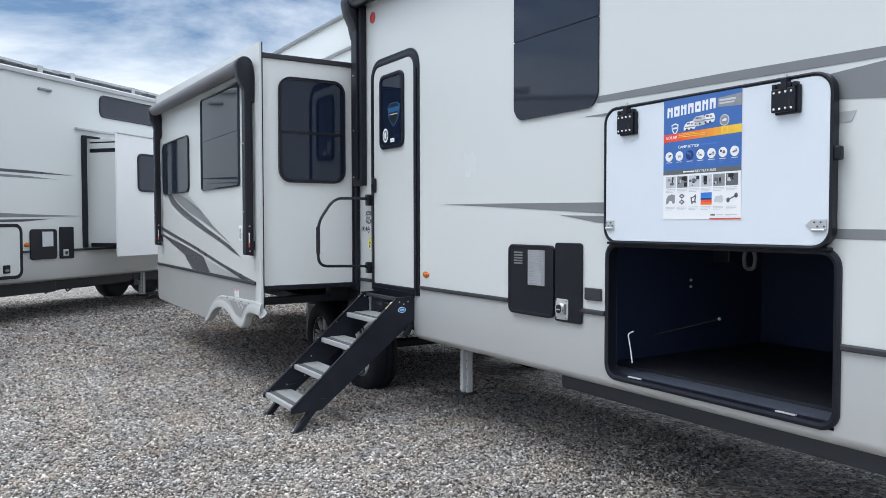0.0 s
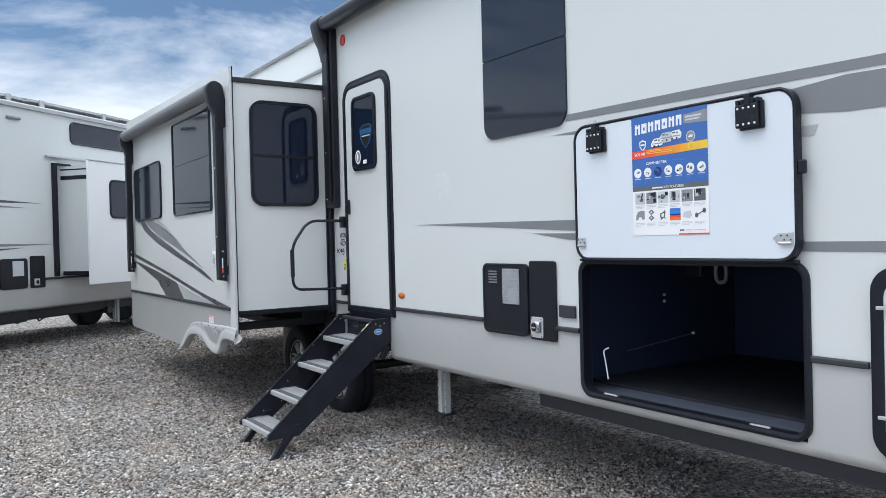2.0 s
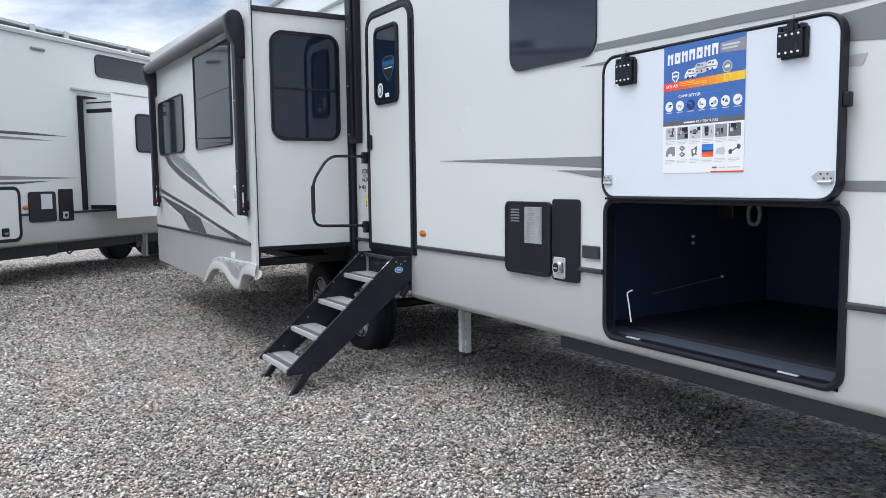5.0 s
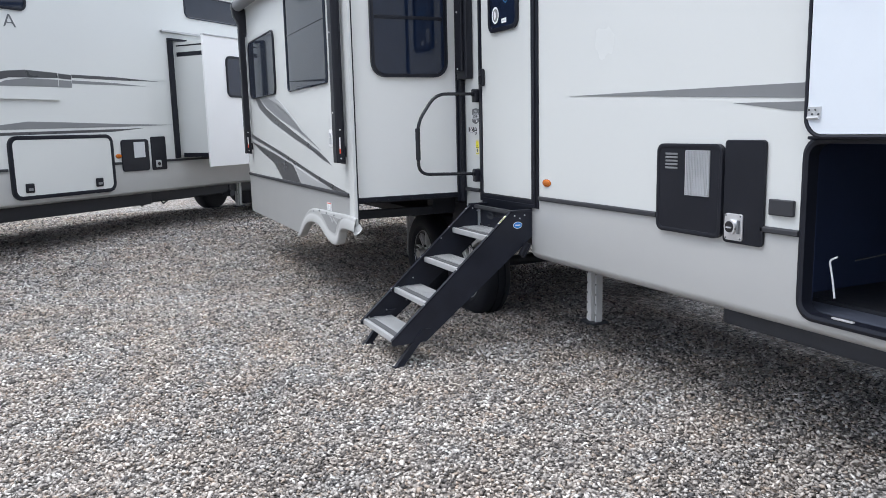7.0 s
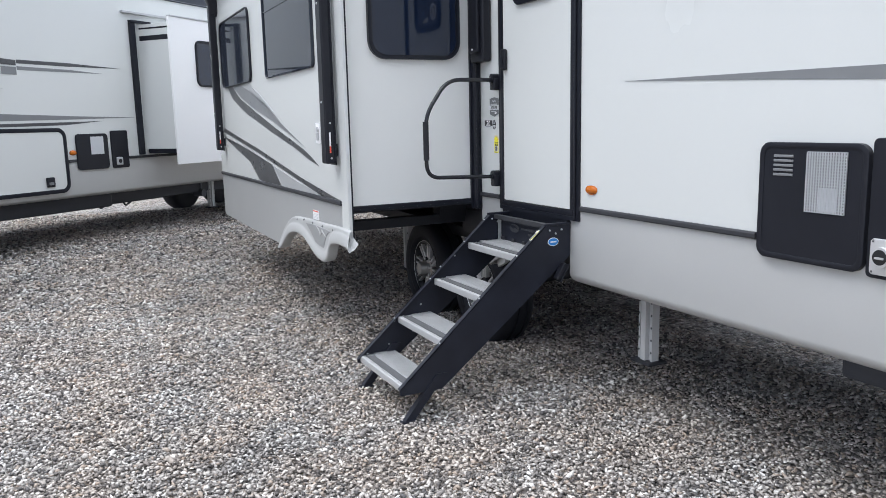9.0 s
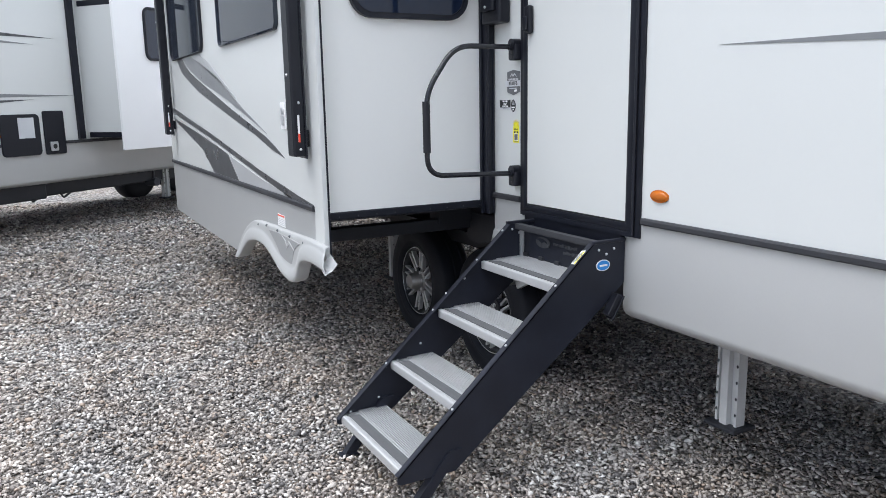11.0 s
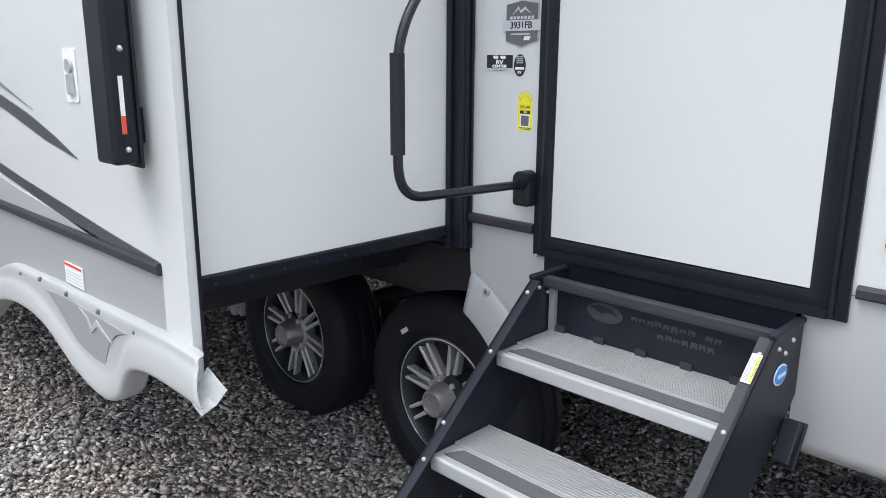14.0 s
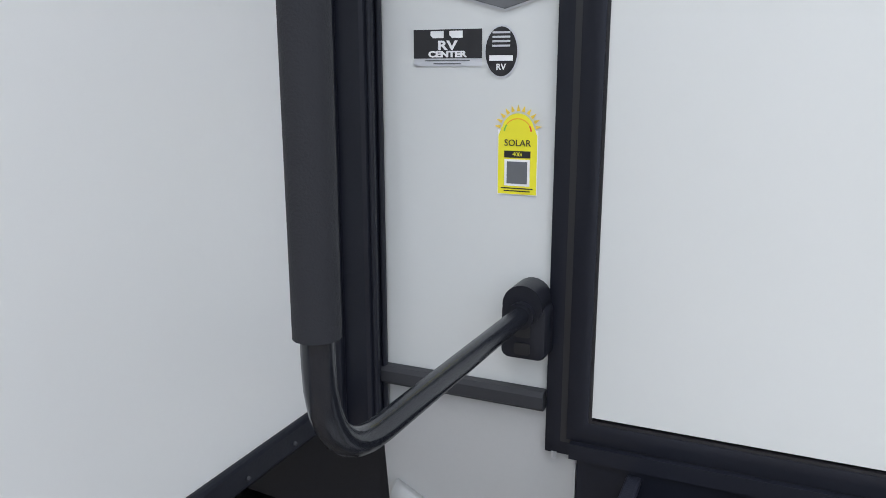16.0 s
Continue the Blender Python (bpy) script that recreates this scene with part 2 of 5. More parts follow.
        t.links.new(co.outputs["Object"], shift.inputs[2])
        t.links.new(shift.outputs[0], cell.inputs["Vector"])
        clump = t.nodes.new("ShaderNodeTexVoronoi")
        clump.inputs["Scale"].default_value = 19
        t.links.new(shift.outputs[0], clump.inputs["Vector"])
        shade = t.nodes.new("ShaderNodeSeparateColor")
        t.links.new(clump.outputs["Color"], shade.inputs[0])
        spread = t.nodes.new("ShaderNodeMapRange")
        spread.inputs["To Min"].default_value, spread.inputs["To Max"].default_value = 0.62, 1.38
        t.links.new(shade.outputs[1], spread.inputs["Value"])
        both = t.nodes.new("ShaderNodeMath")
        both.operation = "MULTIPLY"
        t.links.new(amount.outputs[0], both.inputs[0])
        t.links.new(spread.outputs[0], both.inputs[1])
        t.links.new(both.outputs[0], mul.inputs["Scale"])
        one = t.nodes.new("ShaderNodeSeparateColor")
        t.links.new(cell.outputs["Color"], one.inputs[0])
        t.links.new(one.outputs[0], tone.inputs[0])
        b = t.nodes.new("ShaderNodeBump")
        b.invert = True
        b.inputs["Strength"].default_value, b.inputs["Distance"].default_value = 1.0, 0.02
        t.links.new(cell.outputs["Distance"], b.inputs["Height"])
        t.links.new(b.outputs[0], bsdf.inputs["Normal"])
    return m


GRAVEL = gravel_material("gravel_sheet", False)
STONES = gravel_material("loose_stones", True)


# ---- building helpers ----
def part(name, bm, mat, parent=None, label="", smooth=False):
    """Links a bmesh as one mesh object under its thing or part."""
    me = bpy.data.meshes.new(name)
    bm.normal_update()
    if smooth:
        for f in bm.faces:
            f.smooth = True
    bm.to_mesh(me)
    bm.free()
    for one in (mat if isinstance(mat, (list, tuple)) else [mat]):
        me.materials.append(one)
    if smooth:
        me.set_sharp_from_angle(angle=radians(40))
    ob = new(name, me)
    ob.parent = parent
    return tagged(ob, label=label)


def thing(name, m, label, category, group=""):
    ob = new(name)
    ob.matrix_world = m
    return tagged(ob, label, category, group)


def merge(*bms):
    """Several bmeshes as one."""
    out = bmesh.new()
    for b in bms:
        me = bpy.data.meshes.new("tmp")
        b.to_mesh(me)
        b.free()
        out.from_mesh(me)
        bpy.data.meshes.remove(me)
    return out


def box(x0, x1, y0, y1, z0, z1, bevel=0.0, segments=2):
    bm = bmesh.new()
    bmesh.ops.create_cube(bm, size=1)
    bmesh.ops.scale(bm, vec=(abs(x1 - x0), abs(y1 - y0), abs(z1 - z0)), verts=bm.verts)
    bmesh.ops.translate(bm, vec=((x0 + x1) / 2, (y0 + y1) / 2, (z0 + z1) / 2), verts=bm.verts)
    if bevel:
        bmesh.ops.bevel(bm, geom=bm.edges[:], offset=bevel, segments=segments, affect="EDGES", profile=0.5)
    return bm


def round_rect(y0, y1, z0, z1, r=0.05, n=6, corners=(1, 1, 1, 1)):
    """Outline of a rounded rectangle; corners: low y low z, high y low z, high y high z, low y high z."""
    pts = []
    for k, (cy, cz, a) in enumerate(((y0, z0, 180), (y1, z0, 270), (y1, z1, 0), (y0, z1, 90))):
        rad = r * corners[k]
        if rad <= 0:
            pts.append((cy, cz))
            continue
        oy, oz = cy + (rad if cy == y0 else -rad), cz + (rad if cz == z0 else -rad)
        for i in range(n + 1):
            w = radians(a + 90 * i / n)
            pts.append((oy + rad * math.cos(w), oz + rad * math.sin(w)))
    return pts


def plate(pts, a, b, axis="x", bevel=0.0):
    """A flat outline in the plane across axis, made thick from a to b. Outlines are (y, z), (x, z) or (x, y)."""
    put = {"x": lambda p, q: (q, p[0], p[1]), "y": lambda p, q: (p[0], q, p[1]), "z": lambda p, q: (p[0], p[1], q)}[axis]
    bm = bmesh.new()
    lo, hi = [bm.verts.new(put(p, a)) for p in pts], [bm.verts.new(put(p, b)) for p in pts]
    f0, f1 = bm.faces.new(lo), bm.faces.new(hi[::-1])
    for i in range(len(pts)):
        j = (i + 1) % len(pts)
        bm.faces.new((lo[j], lo[i], hi[i], hi[j]))
    bmesh.ops.recalc_face_normals(bm, faces=bm.faces)
    if bevel:
        bmesh.ops.bevel(bm, geom=[e for f in (f0, f1) if f.is_valid for e in f.edges], offset=bevel, segments=2, affect="EDGES", profile=0.5)
    return bm


def ring(outer, inner, a, b, crown=0.0):
    """A frame between two outlines with equally many points, from x = a (back) to x = b (front); its front is crowned a little."""
    bm = bmesh.new()
    n = len(outer)
    mid = [((o[0] + i[0]) / 2, (o[1] + i[1]) / 2) for o, i in zip(outer, inner)]
    rows = [(outer, a), (outer, b + crown), (mid, b), (inner, b + crown), (inner, a)]
    loops = [[bm.verts.new((x, p[0], p[1])) for p in pts] for pts, x in rows]
    for k in range(len(loops)):
        l0, l1 = loops[k], loops[(k + 1) % len(loops)]
        for i in range(n):
            j = (i + 1) % n
            bm.faces.new((l0[i], l0[j], l1[j], l1[i]))
    bmesh.ops.recalc_face_normals(bm, faces=bm.faces)
    return bm


def cyl(p, q, r, n=20, r2=None):
    """A solid round bar from p to q."""
    p, q = Vector(p), Vector(q)
    bm = bmesh.new()
    bmesh.ops.create_cone(bm, cap_ends=True, segments=n, radius1=r, radius2=r if r2 is None else r2, depth=(q - p).length)
    m = Matrix.Translation((p + q) / 2) @ (q - p).to_track_quat("Z", "Y").to_matrix().to_4x4()
    bmesh.ops.transform(bm, matrix=m, verts=bm.verts)
    return bm


def ball(p, r, squash=(1, 1, 1), u=14, v=8):
    bm = bmesh.new()
    bmesh.ops.create_uvsphere(bm, u_segments=u, v_segments=v, radius=r)
    bmesh.ops.scale(bm, vec=squash, verts=bm.verts)
    bmesh.ops.translate(bm, vec=p, verts=bm.verts)
    return bm


def fillet(pts, r, n=6):
    """A path whose corners are rounded."""
    pts = [Vector(p) for p in pts]
    out = [pts[0]]
    for a, b, c in zip(pts, pts[1:], pts[2:]):
        d0, d1 = (a - b).normalized(), (c - b).normalized()
        k = min(r, (a - b).length * 0.49, (c - b).length * 0.49)
        for i in range(n + 1):
            s = i / n
            out.append((1 - s) ** 2 * (b + d0 * k) + 2 * s * (1 - s) * b + s * s * (b + d1 * k))
    out.append(pts[-1])
    return out


def tube(path, r, n=12):
    """A round bar along a path."""
    bm = bmesh.new()
    loops = []
    side = None
    for i, p in enumerate(path):
        d = (path[min(i + 1, len(path) - 1)] - path[max(i - 1, 0)]).normalized()
        if side is None:
            side = d.orthogonal().normalized()
        side = (side - d * side.dot(d)).normalized()
        other = d.cross(side)
        loops.append([bm.verts.new(p + (side * math.cos(a) + other * math.sin(a)) * r) for a in (2 * math.pi * k / n for k in range(n))])
    for l0, l1 in zip(loops, loops[1:]):
        for k in range(n):
            bm.faces.new((l0[k], l0[(k + 1) % n], l1[(k + 1) % n], l1[k]))
    bm.faces.new(loops[0][::-1])
    bm.faces.new(loops[-1])
    bmesh.ops.recalc_face_normals(bm, faces=bm.faces)
    return bm


def lathe(profile, n=40):
    """A round body about the x axis from (x, radius) pairs."""
    bm = bmesh.new()
    loops = [[bm.verts.new((x, r * math.cos(2 * math.pi * k / n), r * math.sin(2 * math.pi * k / n))) for k in range(n)] for x, r in profile]
    for l0, l1 in zip(loops, loops[1:]):
        for k in range(n):
            bm.faces.new((l0[k], l0[(k + 1) % n], l1[(k + 1) % n], l1[k]))
    bmesh.ops.recalc_face_normals(bm, faces=bm.faces)
    return bm


def panels(y0, y1, z0, z1, holes, a, b):
    """A wall sheet from x = a to b with rectangular holes (y0, y1, z0, z1) that go through it."""
    ys = sorted({y0, y1, *(v for h in holes for v in h[:2] if y0 < v < y1)})
    zs = sorted({z0, z1, *(v for h in holes for v in h[2:] if z0 < v < z1)})
    bm = bmesh.new()
    cells = {(i, j) for i in range(len(ys) - 1) for j in range(len(zs) - 1)
             if not any(h[0] < (ys[i] + ys[i + 1]) / 2 < h[1] and h[2] < (zs[j] + zs[j + 1]) / 2 < h[3] for h in holes)}
    verts = {}

    def v(i, j, x):
        if (i, j, x) not in verts:
            verts[i, j, x] = bm.verts.new((x, ys[i], zs[j]))
        return verts[i, j, x]

    for i, j in cells:
        bm.faces.new((v(i, j, a), v(i + 1, j, a), v(i + 1, j + 1, a), v(i, j + 1, a)))
        bm.faces.new((v(i, j + 1, b), v(i + 1, j + 1, b), v(i + 1, j, b), v(i, j, b)))
        for (di, dj), (p, q) in (((-1, 0), ((i, j), (i, j + 1))), ((1, 0), ((i + 1, j + 1), (i + 1, j))), ((0, -1), ((i + 1, j), (i, j))), ((0, 1), ((i, j + 1), (i + 1, j + 1)))):
            if (i + di, j + dj) not in cells:
                bm.faces.new((v(*p, a), v(*q, a), v(*q, b), v(*p, b)))
    bmesh.ops.recalc_face_normals(bm, faces=bm.faces)
    return bm


def profile_run(pts, y0, y1):
    """An (x, z) outline drawn out along y."""
    return plate(pts, y0, y1, "y")


def framed_window(parent, y0, y1, z0, z1, x, r=0.07, w=0.03, glass=GLASS, split=None, label="dark tinted window", frame_mat=TRIM, corners=(1, 1, 1, 1)):
    """A trailer window on the wall plane x (outside is -x): frame, pane, and a rail where it is split."""
    outer, inner = round_rect(y0, y1, z0, z1, r, corners=corners), round_rect(y0 + w, y1 - w, z0 + w, z1 - w, max(r - w, 0.012), corners=corners)
    win = part("window", ring(outer, inner, x, x - 0.022, 0.004), frame_mat, parent, label, True)
    part("pane", plate(round_rect(y0 + w - 0.004, y1 - w + 0.004, z0 + w - 0.004, z1 - w + 0.004, max(r - w, 0.014), corners=corners), x - 0.004, x - 0.010), glass, win)
    if split:
        part("rail", box(x - 0.016, x - 0.010, y0 + w, y1 - w, split - 0.005, split + 0.005, 0.001), frame_mat, win)
    return win


def disc(y, z, ry, rz, a, b, n=28):
    return plate([(y + ry * math.cos(2 * math.pi * k / n), z + rz * math.sin(2 * math.pi * k / n)) for k in range(n)], a, b)


def lettering(text, size, y, z, x, mat, parent, name="lettering", bold=0.0, squeeze=1.0):
    """Raised print facing -x, centred on (y, z)."""
    cu = bpy.data.curves.new("text", "FONT")
    cu.body, cu.size, cu.align_x, cu.align_y = text, size, "CENTER", "CENTER"
    cu.extrude, cu.offset, cu.resolution_u = 0.0004, bold, 3
    tmp = bpy.data.objects.new("text", cu)
    scene.collection.objects.link(tmp)
    me = bpy.data.meshes.new_from_object(tmp.evaluated_get(bpy.context.evaluated_depsgraph_get()))
    bpy.data.objects.remove(tmp)
    me.transform(pose(x, y, z, 90, 0, -90) @ Matrix.Diagonal((squeeze, 1, 1, 1)))
    me.materials.clear()
    me.materials.append(mat)
    ob = new(name, me)
    ob.parent = parent
    return ob


# ---- ground ----
def ground_height(x, y):
    s = np.clip((y - 8.2) / 4.5, 0, 1)
    return 0.2 * s * s * (3 - 2 * s) - 0.012


def build_ground():
    near = np.arange(-6, 14.01, 0.25)
    far = np.array([18, 25, 40, 70, 130, 300, 800, 2500])
    xs = np.concatenate((-far[::-1], near, far))
    ys = np.concatenate((-far[::-1], np.arange(-6, 18.01, 0.25), far[1:]))
    gx, gy = np.meshgrid(xs, ys, indexing="ij")
    wave = np.array([[noise.noise((x * 0.6, y * 0.6, 0.0)) for y in ys] for x in xs]) * 0.012
    gz = ground_height(gx, gy) + np.where(np.hypot(gx, gy) < 20, wave, 0)
    n, m = gx.shape
    verts = np.stack((gx, gy, gz), -1).reshape(-1, 3)
    i, j = np.meshgrid(np.arange(n - 1), np.arange(m - 1), indexing="ij")
    a = (i * m + j).ravel()
    me = bpy.data.meshes.new("ground")
    me.from_pydata(verts.tolist(), [], np.stack((a, a + m, a + m + 1, a + 1), -1).tolist())
    me.materials.append(GRAVEL)
    tagged(new("ground", me), "grey crushed gravel yard with tan and white stones", "ground", kind="structure")


build_ground()

# ---- the near trailer: frame of the side wall, outside is -x ----
WALL = 3.135
trailer = thing("travel_trailer", pose(WALL, 0, 0), "long white fifth-wheel travel trailer with grey skirt and stripes, slide-out extended", "trailer", "parked trailers")
Y_FRONT, Y_REAR, ROOF = -5.0, 11.6, 3.615
BAY = (1.855, 3.205, 0.725, 1.465)

part("side_wall", panels(Y_FRONT, Y_REAR, 1.06, ROOF, [(BAY[0], BAY[1], 0.9, BAY[3])], 0.0, 0.05), GELCOAT, trailer, "glossy white fibreglass side wall")
part("far_wall", panels(Y_FRONT, Y_REAR, 0.75, ROOF, [], 2.37, 2.42), GELCOAT, trailer)
part("end_wall", box(0.05, 2.37, Y_REAR - 0.05, Y_REAR, 0.75, ROOF), GELCOAT, trailer)
part("end_wall", box(0.05, 2.37, Y_FRONT, Y_FRONT + 0.05, 0.75, ROOF), GELCOAT, trailer)
part("roof", plate([(-0.005, ROOF), (2.43, ROOF), (2.40, ROOF + 0.01), (1.2, ROOF + 0.06), (0.03, ROOF + 0.01)], Y_FRONT, Y_REAR, "y"), SMOOTH_WHITE, trailer, "white membrane roof")
part("gutter", box(-0.03, -0.002, Y_FRONT, Y_REAR, ROOF - 0.038, ROOF + 0.006, 0.012), STRIPE_MID, trailer, "grey roof gutter rail")


def skirt_profile(top, bottom=0.63, curl=0.10):
    """Flat above, curling under at its lower edge."""
    arc = [(0.16 * (1 - math.cos(radians(a))) * 1.0, bottom + curl - curl * math.sin(radians(a))) for a in range(0, 91, 15)]
    return [(0.0, top), *arc, (0.22, bottom), (0.22, bottom + 0.02), (0.05, bottom + curl * 0.9), (0.03, top)]


for y0, y1, top in ((Y_FRONT, BAY[0], 1.058), (BAY[0], BAY[1], 0.705), (BAY[1], 5.468, 1.058)):
    part("skirt", profile_run(skirt_profile(top, 0.615, 0.075), y0, y1), SILVER, trailer, "silver-grey lower skirt", True)
arch = [(6.50, 1.058), (6.19, 1.058), (6.19, 0.64)] + [(6.70 - 0.47 * math.cos(radians(a)), 0.39 + 0.47 * math.sin(radians(a))) for a in range(26, 66, 6)]
part("skirt", plate(arch, 0.0, 0.03), SILVER, trailer, "silver-grey skirt cut away above the wheel")


def band(bm_rows):
    """A skin through rows of points, each as long as the next."""
    bm = bmesh.new()
    loops = [[bm.verts.new(p) for p in row] for row in bm_rows]
    for r0, r1 in zip(loops, loops[1:]):
        for k in range(len(r0) - 1):
            bm.faces.new((r0[k], r0[k + 1], r1[k + 1], r1[k]))
    bmesh.ops.recalc_face_normals(bm, faces=bm.faces)
    return bm


sweep = []
for k in range(15):
    w = k / 14
    row = []
    for x, c in ((0.002, 1.0), (-0.012, 0.985), (-0.020, 0.90), (-0.026, 0.70), (-0.034, 0.45), (-0.040, 0.2), (-0.040, 0.06), (-0.030, 0.0), (0.03, 0.01)):
        start = 60.5 + 6.0 * c
        ang, rad = radians(start + (31 - start) * w), 0.425 + 0.122 * c
        row.append((x, 6.688 - rad * math.cos(ang), 0.39 + rad * math.sin(ang)))
    sweep.append(row)
flare_front = part("fender_flare", band(sweep), PLASTIC_GREY, trailer, "pale moulded fender flare", True)
flare_front.modifiers.new("thick", "SOLIDIFY").thickness = 0.004
part("screw_dish", disc(6.400, 0.845, 0.013, 0.015, -0.020, -0.0275, 20), PLASTIC_GREY, flare_front)
part("fender_screw", ball((-0.027, 6.398, 0.848), 0.0075, u=8, v=6), INK_GREY, flare_front)
for y0, y1 in ((Y_FRONT, 0.06), (1.585, BAY[0] - 0.03), (BAY[1] + 0.03, 3.44), (4.16, 5.36), (6.235, 6.50)):
    part("belt_trim", plate([(-0.014, 1.057), (-0.018, 1.062), (-0.018, 1.078), (-0.014, 1.085), (0.004, 1.085), (0.004, 1.057)], y0, y1, "y"), RUBBER_TRIM, trailer, "dark rubber belt trim")

# chassis below
part("underbelly", box(0.24, 2.3, Y_FRONT, Y_REAR, 0.66, 0.74), CHASSIS, trailer)
part("drop_frame", box(0.28, 2.2, Y_FRONT, 3.95, 0.475, 0.64, 0.02), FRAME_PAINT, trailer, "black underbelly storage frame")
for x in (0.55, 1.75):
    part("frame_rail", merge(box(x, x + 0.08, 3.7, 6.3, 0.50, 0.67, 0.006), box(x, x + 0.08, 6.3, Y_REAR, 0.60, 0.68, 0.006)), CHASSIS, trailer)
part("step_well", box(0.05, 0.12, 5.42, 6.19, 0.76, 1.02), CHASSIS, trailer)
for y in (6.66, 7.66):
    part("axle", cyl((0.1, y, 0.40), (2.3, y, 0.40), 0.045), CHASSIS, trailer)
part("wheel_well", box(0.10, 1.1, 6.50, 8.3, 0.90, 0.96), CHASSIS, trailer)
part("wheel_well_panel", plate([(6.505, 0.99), (6.505, 0.80), (6.60, 0.79), (6.74, 0.755), (6.87, 0.765), (6.90, 0.80), (6.90, 0.99)], 0.06, 0.085, "x", 0.004), CHASSIS, trailer, "rusty black wheel well panel")
part("panel_seam", box(0.052, 0.06, 6.51, 6.89, 0.925, 0.94, 0.003), CHASSIS, trailer)
part("wheel_well_liner", box(0.32, 0.36, 6.54, 6.60, 0.45, 0.90), CHASSIS, trailer)
part("equalizer", box(0.40, 0.46, 6.95, 7.4, 0.38, 0.50, 0.01), CHASSIS, trailer)
part("gas_line", tube(fillet([(0.12, 6.52, 0.84), (0.14, 7.0, 0.80), (0.14, 7.3, 0.86)], 0.1), 0.008), CHASSIS, trailer)


def wheel(y, x, parent, z=0.392, r=0.385):
    """Tyre with rounded shoulders and grooves, twin-spoke alloy rim and a tall hub cap; the outside is -x."""
    t = part("wheel", lathe([(0.235, 0.22), (0.235, 0.30), (0.225, 0.355), (0.20, r - 0.006), (0.165, r), (0.160, r - 0.010), (0.150, r - 0.010), (0.145, r), (0.10, r), (0.095, r - 0.010), (0.085, r - 0.010), (0.08, r), (0.02, r - 0.002), (0.0, r - 0.012), (-0.014, 0.352), (-0.022, 0.315), (-0.022, 0.285), (-0.017, 0.268), (-0.019, 0.262), (-0.010, 0.242), (0.006, 0.230), (0.02, 0.226), (0.06, 0.2), (0.2, 0.2)], 64), TYRE, parent, "black tyre on a machined alloy rim", True)
    t.location, t.scale = (x, y, z), (1.0, 1.03, 1.03)
    part("rim", lathe([(0.018, 0.229), (0.006, 0.224), (0.004, 0.216), (0.012, 0.209), (0.05, 0.20), (0.11, 0.196), (0.12, 0.05), (0.12, 0.0)], 48), [RIM_DARK], t, "dark alloy rim barrel", True)
    part("rim_lip", lathe([(0.016, 0.2285), (0.004, 0.2245), (0.003, 0.2205), (0.010, 0.217), (0.016, 0.2285)], 48), RIM_BRIGHT, t, "bright machined rim lip", True)
    for k in range(8):
        for s in (-1, 1):
            bm = plate([(s * 0.003, 0.06), (s * 0.024, 0.06), (s * 0.029, 0.211), (s * 0.016, 0.211)], 0.026, 0.06, "x", 0.004)
            for v in bm.verts:
                v.co.x -= 0.012 * (v.co.z - 0.06) / 0.15
            bmesh.ops.rotate(bm, matrix=Matrix.Rotation(2 * math.pi * k / 8 + 0.2, 3, "X"), verts=bm.verts)
            part("spoke", bm, RIM_BRIGHT, t)
    part("hub_plate", lathe([(0.07, 0.086), (0.024, 0.086), (0.018, 0.078), (0.016, 0.0)], 32), HUB, t, smooth=True)
    part("hub_cap", lathe([(0.02, 0.066), (-0.005, 0.060), (-0.048, 0.051), (-0.056, 0.047), (-0.057, 0.041), (-0.052, 0.039), (-0.050, 0.0)], 32), HUB, t, "dull metal hub cap", True)
    for k in range(8):
        a = 2 * math.pi * (k + 0.5) / 8 + 0.2
        part("lug_nut", cyl((0.02, 0.076 * math.cos(a), 0.076 * math.sin(a)), (0.0, 0.076 * math.cos(a), 0.076 * math.sin(a)), 0.011, 6), RIM_BRIGHT, t)
    return t


for y in (6.70, 7.64):
    w = wheel(y if y < 7 else y + 0.01, 0.09, trailer, 0.342 if y < 7 else 0.354)
    tl = box(-0.0235, -0.021, -0.02, 0.02, -0.0085, 0.0085)
    bmesh.ops.transform(tl, matrix=pose(0, 0.172, 0.222, -36, 0, 0), verts=tl.verts)
    part("tyre_label", tl, PAPER, w) if y < 7 else None
for y in (6.665, 7.64):
    bm = cyl((2.12, y, 0.37), (2.36, y, 0.37), 0.385, 40)
    part("wheel", bm, TYRE, trailer, "black tyre on the far side")

# landing jacks


JACK_PAINT = material("pale_painted_steel", (0.50, 0.505, 0.505), 0.5, vary=0.1, scale=12, fine=160)


def jack(parent, x, y, top, foot=0.0, name="stabilizer_jack"):
    j = part(name, merge(box(x + 0.012, x + 0.020, y - 0.043, y + 0.043, foot + 0.03, top), box(x, x + 0.05, y - 0.055, y - 0.043, foot + 0.03, top), box(x, x + 0.05, y + 0.043, y + 0.055, foot + 0.03, top), box(x + 0.020, x + 0.05, y - 0.03, y + 0.03, foot + 0.02, top)), JACK_PAINT, parent, "pale grey steel landing jack leg")
    part("inner_tube", box(x - 0.018, x + 0.012, y - 0.019, y + 0.019, foot + 0.03, top, 0.004), JACK_PAINT, j)
    part("foot", box(x - 0.04, x + 0.09, y - 0.08, y + 0.08, foot + 0.012, foot + 0.03, 0.006), CHASSIS, j, "dark steel foot pad")
    for k in range(7):
        z = foot + 0.08 + 0.07 * k
        for s in (-1, 1):
            part("pin_hole", disc(y + s * 0.0485, z, 0.0048, 0.007, x - 0.002, x + 0.002, 10), CHASSIS, j)
    return j


jack(trailer, 0.26, 5.12, 0.68, 0.20)
jack(trailer, 0.25, 8.41, 0.68, 0.19)

